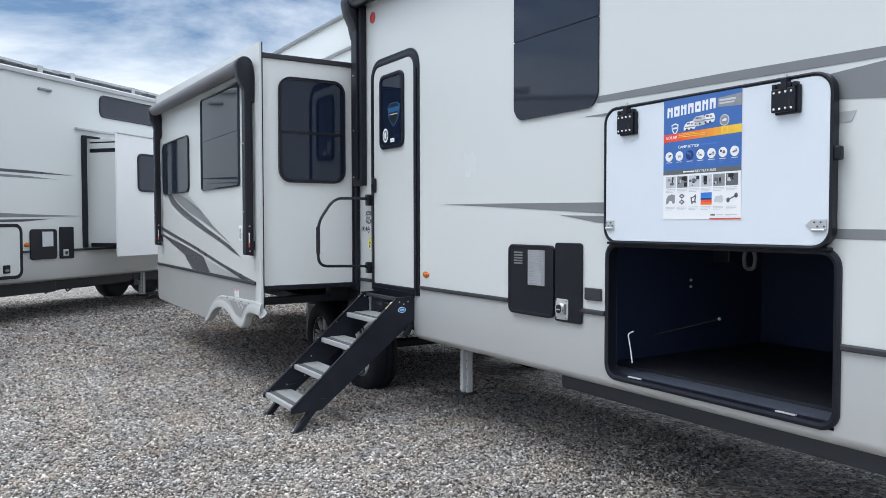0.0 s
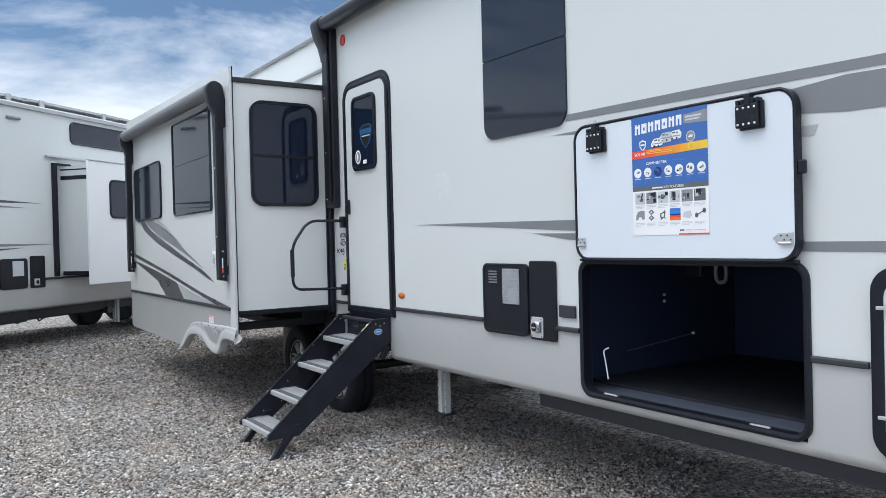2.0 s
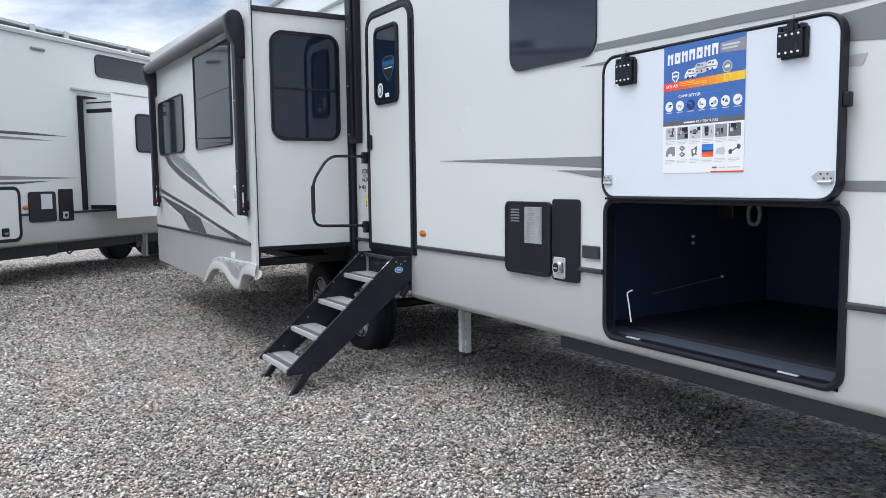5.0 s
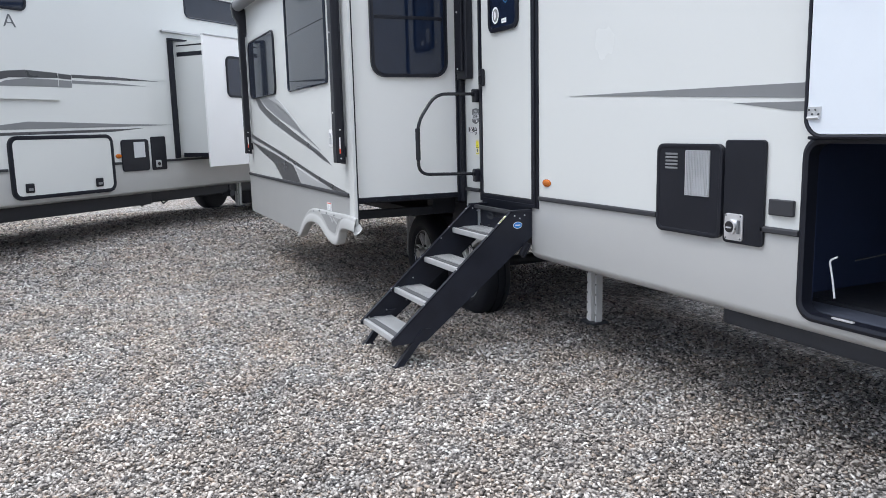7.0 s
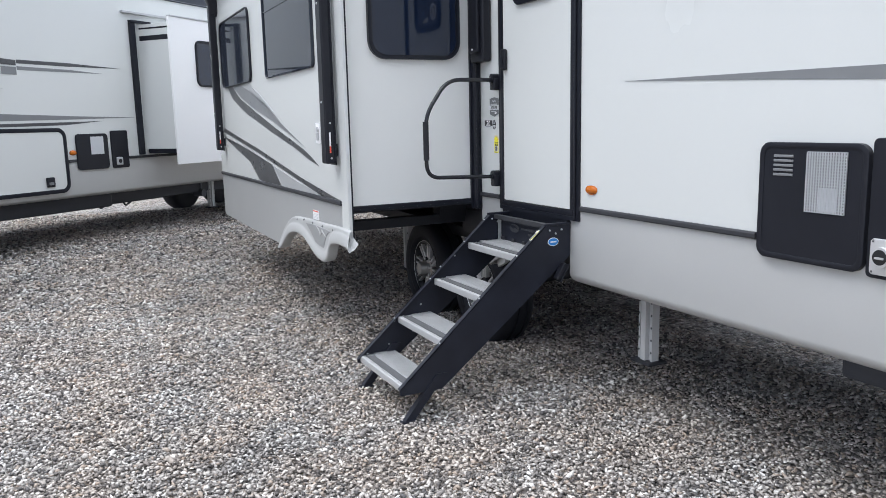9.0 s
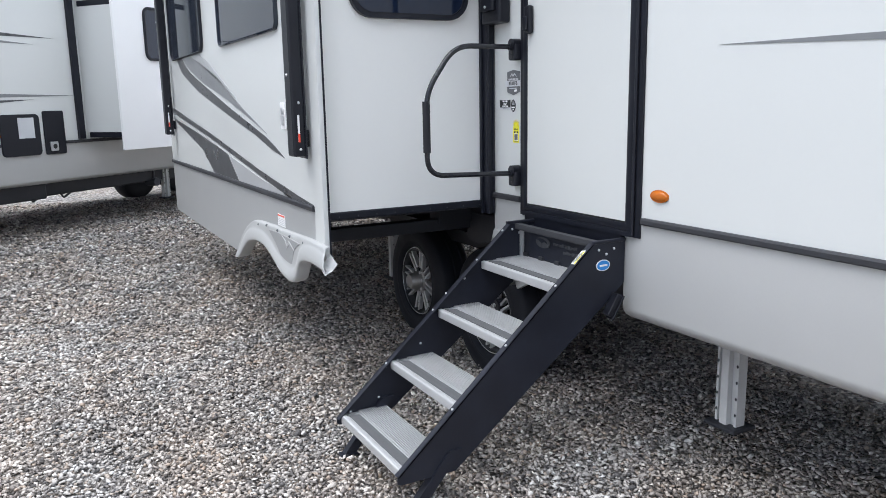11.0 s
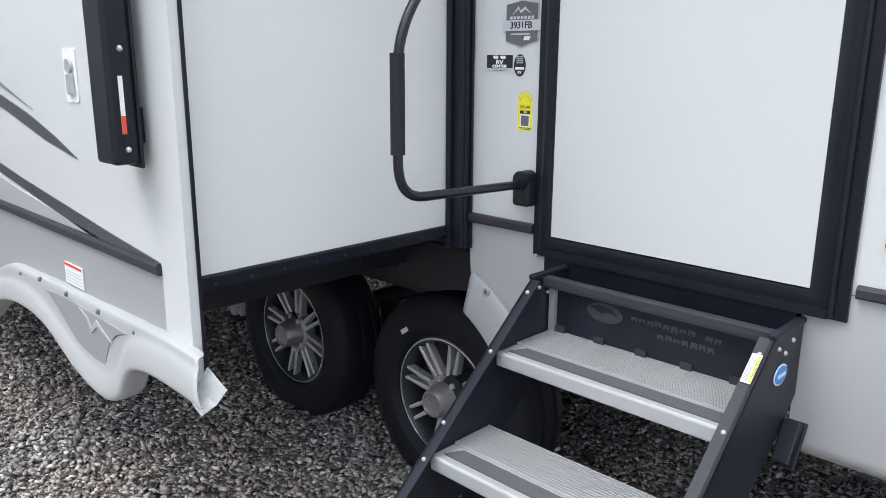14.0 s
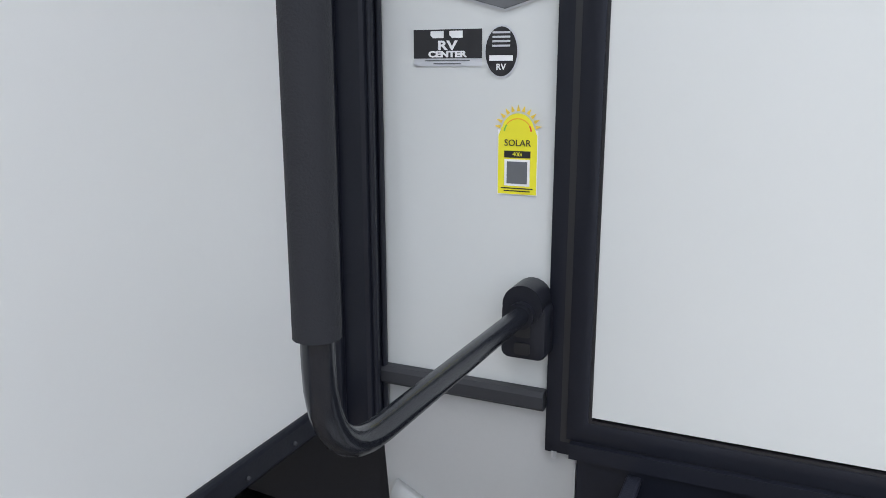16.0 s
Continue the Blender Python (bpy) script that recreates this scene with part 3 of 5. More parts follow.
# bay and lid
bay = part("storage_bay", box(1.70, 1.72, 1.45, 3.44, 0.70, 1.50), BAY_LINER, trailer, "open dark storage compartment")
for b in ((0.05, 1.7, 1.45, 1.47, 0.70, 1.50), (0.05, 1.7, 3.42, 3.44, 0.70, 1.50), (0.05, 1.7, 1.45, 3.44, 1.50, 1.52), (0.05, 0.06, 1.45, BAY[0], 0.70, 1.50), (0.05, 0.06, BAY[1], 3.44, 0.70, 1.50)):
    part("bay_panel", box(*b), BAY_LINER, bay)
part("bay_floor", box(0.062, 1.7, 1.475, 3.415, 0.70, 0.722), CARPET, bay, "dark carpeted floor")
outer, inner = round_rect(BAY[0] - 0.026, BAY[1] + 0.026, BAY[2] - 0.026, BAY[3] + 0.026, 0.085), round_rect(BAY[0] + 0.004, BAY[1] - 0.004, BAY[2] + 0.004, BAY[3] - 0.004, 0.062)
part("bay_frame", ring(outer, inner, 0.05, -0.018, 0.006), TRIM, bay, "black rounded door surround", True)
part("strap_hook", tube(fillet([(0.15, 3.16, 0.965), (0.13, 3.185, 0.95), (0.13, 3.165, 0.87), (0.13, 3.15, 0.785)], 0.03), 0.0045), PAPER, bay, "white bent wire hook")
for y in (3.0, 2.08):
    part("striker", box(-0.012, 0.004, y - 0.05, y + 0.05, 0.732, 0.740, 0.002), STEEL, bay)
part("bay_lamp", tube(fillet([(0.7, 2.79, 1.47), (0.7, 2.83, 1.41), (0.7, 2.82, 1.33), (0.7, 2.76, 1.33), (0.7, 2.75, 1.41), (0.7, 2.79, 1.47)], 0.03), 0.012), INK_GREY, bay, "grey oval grab loop")
part("switch_box", box(0.70, 0.75, 2.93, 3.05, 1.36, 1.47, 0.008), BLACK_PLASTIC, bay)
part("cargo_rod", cyl((0.45, 3.30, 0.90), (0.72, 3.02, 1.01), 0.004), CHASSIS, bay)
for y, z, x in ((3.21, 1.24, 0.7), (3.21, 1.20, 0.7), (3.01, 1.015, 0.72)):
    part("rivet", ball((x, y, z), 0.010, u=8, v=6), STEEL, bay)

LID_X = -0.055
lid = part("bay_door", plate(round_rect(1.862, 3.18, 1.50, 2.225, 0.075), LID_X, LID_X + 0.032), BOARD_WHITE, trailer, "raised storage door showing its bright white inside")
part("edge_trim", ring(round_rect(1.845, 3.197, 1.483, 2.242, 0.09), round_rect(1.859, 3.183, 1.497, 2.228, 0.08), LID_X + 0.036, LID_X - 0.006, 0.003), TRIM, lid, "black rubber edge trim", True)
for y in (3.005, 2.055):
    latch = part("slam_latch", merge(box(LID_X - 0.018, LID_X, y - 0.066, y + 0.056, 2.075, 2.20, 0.006), box(LID_X - 0.032, LID_X - 0.016, y - 0.05, y + 0.066, 2.085, 2.19, 0.006), *[box(LID_X - 0.03, LID_X, y + d - 0.009, y + d + 0.009, 2.19, 2.212, 0.003) for d in (-0.045, -0.02, 0.03, 0.055)], box(LID_X - 0.036, LID_X, y - 0.012, y + 0.018, 2.18, 2.235, 0.005)), BLACK_PLASTIC, lid, "black door latch block")
    part("latch_pin", cyl((LID_X - 0.018, y + 0.003, 2.225), (LID_X - 0.018, y + 0.003, 2.252), 0.007, 10), STEEL, latch)
    part("latch_slot", box(LID_X - 0.0335, LID_X - 0.032, y - 0.03, y - 0.02, 2.10, 2.135), INK_BLACK, latch)
    for dy in (-0.034, -0.006, 0.022, 0.05):
        for z in (2.10, 2.172):
            part("rivet", ball((LID_X - 0.033, y + dy, z), 0.0055, u=8, v=6), PAPER, latch)
for y0, y1, s_ in ((3.115, 3.178, 1), (1.868, 1.935, -1)):
    cp = part("corner_plate", plate([(y0, 1.565), (y1, 1.565), *([(y1 + 0.03, 1.588)] if s_ < 0 else []), (y1, 1.612), (y0, 1.612)], LID_X - 0.005, LID_X), STEEL, lid, "zinc-plated hinge plate")
    part("hinge_knuckle", cyl((LID_X - 0.009, y0 + 0.004, 1.567), (LID_X - 0.009, y1 - 0.004, 1.567), 0.006, 10), STEEL, cp)
    for k in range(4):
        part("rivet", ball((LID_X - 0.006, y0 + 0.010 + k * 0.015, 1.582 + 0.018 * (k % 2)), 0.004, u=8, v=6), RIM_DARK, cp)
part("pull_tab", box(LID_X - 0.002, LID_X + 0.03, 1.815, 1.846, 1.86, 1.92, 0.008), TRIM, lid)
part("hinge_rail", box(-0.04, -0.002, 1.87, 3.19, 1.478, 1.492, 0.004), TRIM, lid)

# the next storage door, shut
def lathe_at(y, z):
    """A small stepped knob standing out of the door."""
    bm = merge(cyl((-0.03, y, z), (-0.042, y, z), 0.022, 18), cyl((-0.042, y, z), (-0.058, y, z), 0.015, 18))
    return bm


nd = part("bay_door", plate(round_rect(0.11, 1.535, 0.74, 1.44, 0.08), -0.03, 0.02), GELCOAT, trailer, "shut white storage door")
part("edge_trim", ring(round_rect(0.08, 1.565, 0.71, 1.47, 0.10), round_rect(0.13, 1.515, 0.76, 1.42, 0.07), 0.0, -0.038, 0.005), TRIM, nd, "black rubber edge trim", True)

for z in (1.31, 0.88):
    kn = part("thumb_latch", lathe_at(1.487, z), STEEL, nd, "small chrome thumb latch", True)
    part("latch_tongue", box(-0.052, -0.04, 1.495, 1.535, z - 0.008, z + 0.006, 0.003), STEEL, kn)

# entry door
door = part("entry_door", plate(round_rect(5.455, 6.175, 1.06, 2.975, 0.10, corners=(0, 0, 1, 1)), -0.012, 0.0), SMOOTH_WHITE, trailer, "white entry door with a dark tinted window")
part("door_frame", ring(round_rect(5.372, 6.232, 0.998, 3.045, 0.165, corners=(0, 0, 1, 1)), round_rect(5.402, 6.206, 1.02, 3.017, 0.14, corners=(0, 0, 1, 1)), 0.0, -0.014, 0.004), TRIM, door, "black rounded door frame", True)
edge = part("door_edge", ring(round_rect(5.408, 6.201, 1.024, 3.011, 0.135, corners=(0, 0, 1, 1)), round_rect(5.449, 6.172, 1.052, 2.982, 0.105, corners=(0, 0, 1, 1)), 0.0, -0.020, 0.005), TRIM, door, "black aluminium door edge", True)
part("door_gasket", ring(round_rect(5.398, 6.210, 1.018, 3.020, 0.144, corners=(0, 0, 1, 1)), round_rect(5.454, 6.168, 1.056, 2.976, 0.10, corners=(0, 0, 1, 1)), 0.0, -0.0135), INK_BLACK, door, smooth=True)
part("hinge_barrel", cyl((-0.018, 5.405, 1.005), (-0.018, 5.405, 2.86), 0.007, 12), TRIM, door, smooth=True)
for y in (6.219, 6.186):
    part("frame_bolt", cyl((-0.010, y, 0.990), (-0.010, y, 1.0), 0.004, 8), STEEL, door)
part("sill", merge(box(-0.024, 0.0, 5.41, 6.195, 1.0, 1.022), box(-0.016, 0.02, 5.475, 6.185, 0.93, 1.0)), TRIM, door, "black door sill")
dw = framed_window(door, 5.605, 6.03, 2.24, 2.885, -0.012, 0.07, 0.03, label="narrow dark door window")
handle = part("door_latch", box(-0.042, -0.012, 6.115, 6.165, 1.87, 2.0, 0.012), BLACK_PLASTIC, door, "black paddle door latch")
part("lever", box(-0.053, -0.042, 6.125, 6.155, 1.885, 1.95, 0.005), TRIM, handle)

# main window, flush tinted glass
mw = part("window", plate(round_rect(3.30, 4.10, 2.80, 3.36, 0.09, corners=(0, 0, 1, 1)), -0.014, 0.002), GLASS_SOFT, trailer, "large flush tinted window")
part("lower_pane", plate(round_rect(3.30, 4.10, 2.275, 2.792, 0.10, corners=(1, 1, 0, 0)), -0.014, 0.002), GLASS_SOFT, mw)
part("split_gap", box(-0.008, 0.001, 3.305, 4.095, 2.785, 2.80), INK_BLACK, mw)

# decals
D = -0.0025


def decal(pts, mat, parent=trailer, x=0.0, name="stripe"):
    return part(name, plate(pts, x, x + D), mat, parent)


decal([(5.01, 1.741), (4.5, 1.736), (3.9, 1.727), (3.2, 1.716), (1.9, 1.70), (1.9, 1.60), (3.2, 1.650), (4.2, 1.703)], STRIPE_MID)
decal([(3.64, 1.646), (3.2, 1.637), (1.9, 1.59), (1.9, 1.53), (3.2, 1.595), (3.32, 1.602), (3.5, 1.627)], STRIPE_MID)
decal([(3.30, 2.335), (2.4, 2.325), (1.6, 2.305), (-1, 2.25), (-4.5, 2.15), (-4.5, 2.08), (-1, 2.20), (1.6, 2.262), (3.32, 2.298)], STRIPE_MID)
decal([(3.43, 2.23), (1.9, 2.232), (1.66, 2.25), (1.2, 2.235), (-3, 2.10), (-3, 2.0), (1.2, 2.09), (1.66, 2.10), (1.9, 2.125), (3.26, 2.215)], STRIPE_MID)
decal([(1.87, 2.065), (1.78, 2.065), (1.80, 2.02), (1.87, 2.02)], STRIPE_PALE)
decal([(1.89, 1.572), (-3.0, 1.54), (-3.0, 1.49), (1.89, 1.53)], STRIPE_MID)

# water heater door, cover, outlet
hx = -0.002
heater = part("water_heater_door", plate(round_rect(3.685, 4.132, 1.005, 1.445, 0.035), hx, hx - 0.022, "x", 0.005), BLACK_PLASTIC, trailer, "black water heater door with mesh vent")
part("rim", ring(round_rect(3.675, 4.142, 0.995, 1.455, 0.045), round_rect(3.697, 4.12, 1.017, 1.433, 0.03), hx, hx - 0.028, 0.004), BLACK_PLASTIC, heater, smooth=True)
for k in range(5):
    part("louvre", box(hx - 0.026, hx - 0.020, 3.985, 4.075, 1.325 + 0.018 * k, 1.335 + 0.018 * k, 0.002), STRIPE_MID, heater)
part("mesh_backing", box(hx - 0.0235, hx - 0.020, 3.755, 3.92, 1.195, 1.42), STRIPE_MID, heater)
part("burner_plate", box(hx - 0.0245, hx - 0.0235, 3.79, 3.87, 1.20, 1.29), INK_PALE, heater)
mesh_bars = [box(hx - 0.028, hx - 0.0225, 3.755, 3.92, 1.195 + k * 0.0112, 1.1985 + k * 0.0112) for k in range(21)] + [box(hx - 0.028, hx - 0.0225, 3.755 + k * 0.011, 3.7585 + k * 0.011, 1.195, 1.42) for k in range(16)]
part("mesh_grille", merge(*mesh_bars), GRILLE, heater, "pale wire mesh vent")
cover = part("utility_cover", plate(round_rect(3.425, 3.668, 0.985, 1.475, 0.02), hx, hx - 0.016, "x", 0.004), BLACK_PLASTIC, trailer, "flat black utility cover")
inlet = part("power_inlet", plate(round_rect(3.537, 3.648, 1.0, 1.128, 0.014), hx - 0.016, hx - 0.026, "x", 0.003), RIM_BRIGHT, cover, "chrome power inlet")
part("socket", disc(3.600, 1.065, 0.034, 0.036, hx - 0.026, hx - 0.042), RIM_BRIGHT, inlet)
part("socket_hole", disc(3.600, 1.066, 0.026, 0.027, hx - 0.042, hx - 0.044), INK_BLACK, inlet)
part("socket_pin", box(hx - 0.050, hx - 0.044, 3.583, 3.615, 1.060, 1.067), RIM_BRIGHT, inlet)
part("latch", box(hx - 0.038, hx - 0.026, 3.548, 3.560, 1.035, 1.10, 0.003), INK_GREY, inlet)
for y in (3.547, 3.638):
    for z in (1.010, 1.118):
        part("screw", ball((hx - 0.026, y, z), 0.0045, u=8, v=6), INK_GREY, inlet)
part("outlet_cover", box(-0.02, -0.001, 3.262, 3.397, 1.14, 1.213, 0.006), RUBBER_TRIM, trailer, "grey outlet cover")

for y, z, mat, lab in ((5.272, 1.181, AMBER, "amber marker lamp"), (6.205, 3.445, RED, "red corner marker lamp")):
    lamp = part("marker_lamp", ball((-0.004, y, z), 0.045, (0.24, 1, 0.46 if mat is AMBER else 1), 20, 12), mat, trailer, lab, True)
    part("lamp_base", disc(y, z, 0.049, 0.025 if mat is AMBER else 0.05, 0.0, -0.006), mat, lamp)

# main awning


def arm_head(x, z, r=0.08):
    """The swollen, tapering head of an awning arm about the roller at (x, z)."""
    out = [(x + r * math.cos(radians(a)), z + r * math.sin(radians(a))) for a in range(0, 216, 24)]
    return out + [(x - 0.055, z - 0.11), (x - 0.01, z - 0.20), (x + 0.02, z - 0.32), (x + 0.085, z - 0.32), (x + 0.09, z - 0.1)]


awn = part("awning_roller", cyl((-0.10, 6.50, 3.615), (-0.10, -4.2, 3.615), 0.07, 24), TRIM, trailer, "black rolled-up awning", True)
part("awning_arm", merge(box(-0.07, -0.003, 6.33, 6.50, 1.94, 3.62, 0.012), box(-0.095, -0.07, 6.36, 6.47, 2.0, 3.55, 0.008)), BLACK_PLASTIC, awn, "black awning arm")
part("end_cap", plate(arm_head(-0.10, 3.615), 6.36, 6.52, "y", 0.012), BLACK_PLASTIC, awn, smooth=True)
for z in (2.02, 2.45, 2.95):
    part("screw", ball((-0.097, 6.42, z), 0.007, u=8, v=6), STEEL, awn)

# ---- slide-out room ----
SX, SF, SN = -0.965, 6.55, 6.48
slide = part("slide_out", box(SX + 0.03, 0.35, SF, SF + 0.04, 1.041, 3.05), SLIDE_WHITE_LIT, trailer, "extended slide-out room with white walls")
part("end_wall", box(SX + 0.03, 0.35, 10.66, 10.70, 1.06, 3.05), SMOOTH_WHITE, slide)
part("slide_roof", box(SX + 0.03, 0.05, SF, 10.70, 3.05, 3.09), SMOOTH_WHITE, slide)
part("slide_floor", box(SX + 0.035, 0.3, SF + 0.04, 10.66, 0.99, 1.06), CHASSIS, slide)
part("floor_edge", box(SX + 0.035, 0.0, SF - 0.010, SF + 0.04, 1.002, 1.041, 0.006), TRIM, slide, "black slide floor edge")
for y in (6.86, 9.9):
    part("slide_rail", merge(box(SX + 0.10, 0.5, y, y + 0.08, 0.835, 0.905, 0.006), box(SX + 0.10, SX + 0.16, y, y + 0.08, 0.90, 0.995), box(-0.15, 0.5, y - 0.02, y + 0.10, 0.88, 0.995)), CHASSIS, slide, "black slide-out rail beam")
for k in range(9):
    part("screw", ball((SX + 0.1 + k * 0.1, SF - 0.011, 1.017), 0.0035, u=8, v=6), RUBBER_TRIM, slide)
seal = part("corner_seal", box(-0.045, -0.003, SF - 0.065, SF - 0.003, 0.97, 3.06, 0.008), TRIM, slide, "black rubber wiper seal")
for x0, x1, y0, y1 in ((-0.040, -0.030, SF - 0.072, SF - 0.064), (-0.015, -0.005, SF - 0.072, SF - 0.064), (-0.058, -0.044, SF - 0.022, SF - 0.003)):
    part("seal_rib", box(x0, x1, y0, y1, 0.97, 3.06, 0.003), TRIM, seal)
part("top_edge", box(SX + 0.02, -0.003, SF - 0.02, SF + 0.02, 3.05, 3.095, 0.008), RUBBER_TRIM, slide, "dark roof edge trim")
framed = plate(round_rect(2.376 - WALL, 2.992 - WALL, 1.975, 2.89, 0.10), SF - 0.003, SF - 0.016, "y")
sw = part("side_window", framed, GLASS, slide, "dark tinted window with sliding lower pane")
outer = round_rect(2.363 - WALL, 3.004 - WALL, 1.962, 2.905, 0.115)
inner = round_rect(2.389 - WALL, 2.978 - WALL, 1.988, 2.879, 0.09)
bm = ring(outer, inner, 0.0, 0.026, 0.004)
for v in bm.verts:
    v.co = Vector((v.co.y, SF - v.co.x, v.co.z))
bmesh.ops.recalc_face_normals(bm, faces=bm.faces)
part("frame", bm, TRIM, sw, smooth=True)
part("mid_rail", box(2.40 - WALL, 2.966 - WALL, SF - 0.022, SF - 0.016, 2.40, 2.425, 0.002), TRIM, sw)

# outer face of the slide-out
top_line = [(SN, 1.068), (SN, 3.17), (SN + 0.02, 3.17), (10.72, 3.285), (10.72, 1.068)]
face = part("outer_face", plate(top_line, SX, SX + 0.03), GELCOAT, slide, "glossy white outer face of the slide-out")


def arc(cy, cz, r, a0, a1, n=10):
    return [(cy + r * math.cos(radians(a0 + (a1 - a0) * k / n)), cz + r * math.sin(radians(a0 + (a1 - a0) * k / n))) for k in range(n + 1)]


skirt_line = [(6.61, 1.066), (6.61, 0.88), (6.80, 0.86), (7.0, 0.86), (7.28, 0.86), (7.5, 0.85), (7.74, 0.80), (7.92, 0.72), (8.08, 0.62), (8.2, 0.575), (10.66, 0.59), (10.72, 0.62), (10.72, 1.066)]
part("lower_skirt", plate(skirt_line, SX + 0.002, SX + 0.03), SKIRT_GREY, slide, "silver-grey lower skirt with wheel arches")
part("edge_strip", plate([(SN, 0.80), (SN, 1.0679), (6.608, 1.0679), (6.608, 0.85)], SX, SX + 0.03), GELCOAT, slide)
part("edge_seal", box(SX + 0.022, SX + 0.031, SN - 0.006, SN - 0.001, 0.79, 3.17, 0.001), TRIM, slide, "black edge seal")
part("belt_trim", plate([(SX - 0.009, 1.044), (SX - 0.013, 1.05), (SX - 0.013, 1.066), (SX - 0.009, 1.074), (SX + 0.001, 1.074), (SX + 0.001, 1.044)], 6.61, 10.71, "y"), RUBBER_TRIM, slide, "dark rubber belt trim")
# the flare: an upper edge against the skirt, a swollen middle and a lower lip over both arches
low_edge = [(8.14, 0.56), (8.06, 0.575), (7.98, 0.625), (7.90, 0.675), (7.80, 0.722), (7.66, 0.752), (7.51, 0.760), (7.38, 0.750), (7.28, 0.718), (7.20, 0.682), (7.12, 0.652), (7.03, 0.634), (6.95, 0.626), (6.88, 0.634), (6.82, 0.668), (6.79, 0.715), (6.76, 0.762), (6.70, 0.787), (6.62, 0.798), (6.54, 0.80), (6.45, 0.797), (6.37, 0.793)]
high_edge = [(8.25, 0.573), (8.18, 0.63), (8.09, 0.70), (7.98, 0.77), (7.85, 0.83), (7.73, 0.869), (7.58, 0.876), (7.46, 0.880), (7.36, 0.885), (7.28, 0.888), (7.20, 0.889), (7.12, 0.890), (7.04, 0.891), (6.98, 0.892), (6.92, 0.894), (6.86, 0.896), (6.80, 0.898), (6.74, 0.900), (6.66, 0.902), (6.57, 0.902), (6.49, 0.900), (6.42, 0.896)]
bm = bmesh.new()
rows = []
for (ly, lz), (hy, hz) in zip(low_edge, high_edge):
    mix2 = lambda s: (ly + (hy - ly) * s, lz + (hz - lz) * s)
    back = 0.045 * min(1.0, max(0.0, (ly - 6.50) / 0.22))
    lip = min(0.92, 0.085 / max(0.02, math.hypot(hy - ly, hz - lz)))
    rows.append([bm.verts.new((x, *mix2(s))) for x, s in ((SX + 0.004, 1.0), (SX - 0.018, 0.985), (SX - 0.026, 0.93), (SX - 0.028, max(0.9 * lip + 0.04, lip)), (SX - 0.038, lip * 0.85), (SX - 0.048, lip * 0.45), (SX - 0.052, 0.06), (SX - 0.046, 0.0), (SX - 0.042 + 0.6 * back, 0.0), (SX - 0.040 + 1.35 * back, 0.02))])
for r0, r1 in zip(rows, rows[1:]):
    for a in range(len(r0) - 1):
        bm.faces.new((r0[a], r0[a + 1], r1[a + 1], r1[a]))
bmesh.ops.recalc_face_normals(bm, faces=bm.faces)
flare = part("fender_flare", bm, PLASTIC_GREY, slide, "moulded pale grey fender flare", True)
sub = flare.modifiers.new("smooth", "SUBSURF")
sub.levels = sub.render_levels = 2
flare.modifiers.new("thick", "SOLIDIFY").thickness = 0.004
bm = band([[(SX - 0.046, 6.43, 0.80), (SX - 0.044, 6.40, 0.782), (SX - 0.040, 6.385, 0.768)], [(SX - 0.02, 6.43, 0.825), (SX - 0.012, 6.395, 0.802), (SX - 0.006, 6.372, 0.79)], [(SX + 0.008, 6.43, 0.86), (SX + 0.012, 6.39, 0.838), (SX + 0.016, 6.362, 0.822)]])
bmesh.ops.solidify(bm, geom=bm.faces[:], thickness=0.004)
part("fender_tail", bm, PLASTIC_GREY, flare)
for y in (6.52, 6.74, 6.97, 7.2, 7.42, 7.6):
    part("screw", ball((SX - 0.024, y, 0.872 if y < 7.5 else 0.855), 0.008, u=8, v=6), INK_GREY, flare)
part("fender_mark", plate([(7.09, 0.86), (7.03, 0.842), (7.01, 0.815), (6.97, 0.850), (6.88, 0.807), (6.965, 0.832), (7.015, 0.80), (7.04, 0.835)], SX - 0.030, SX - 0.034), PLASTIC_GREY, slide, "small pale moulded emblem")
part("fender_recess", plate([(7.36, 0.855), (7.24, 0.80), (7.14, 0.74), (7.05, 0.70), (6.98, 0.668), (6.95, 0.70), (6.93, 0.75), (6.90, 0.80), (6.85, 0.835), (6.78, 0.858), (7.0, 0.862), (7.2, 0.864)], SX - 0.024, SX - 0.0305, "x", 0.002), RECESS, flare, "grey recess between the arches")

framed_window(slide, 7.04, 8.38, 1.945, 2.92, SX, 0.05, 0.012, GLASS_SOFT, 2.47, "wide flush grey tinted window", GLASS_SOFT)
framed_window(slide, 8.94, 10.27, 1.955, 2.61, SX, 0.09, 0.012, GLASS_SOFT, None, "grey tinted window", TRIM)

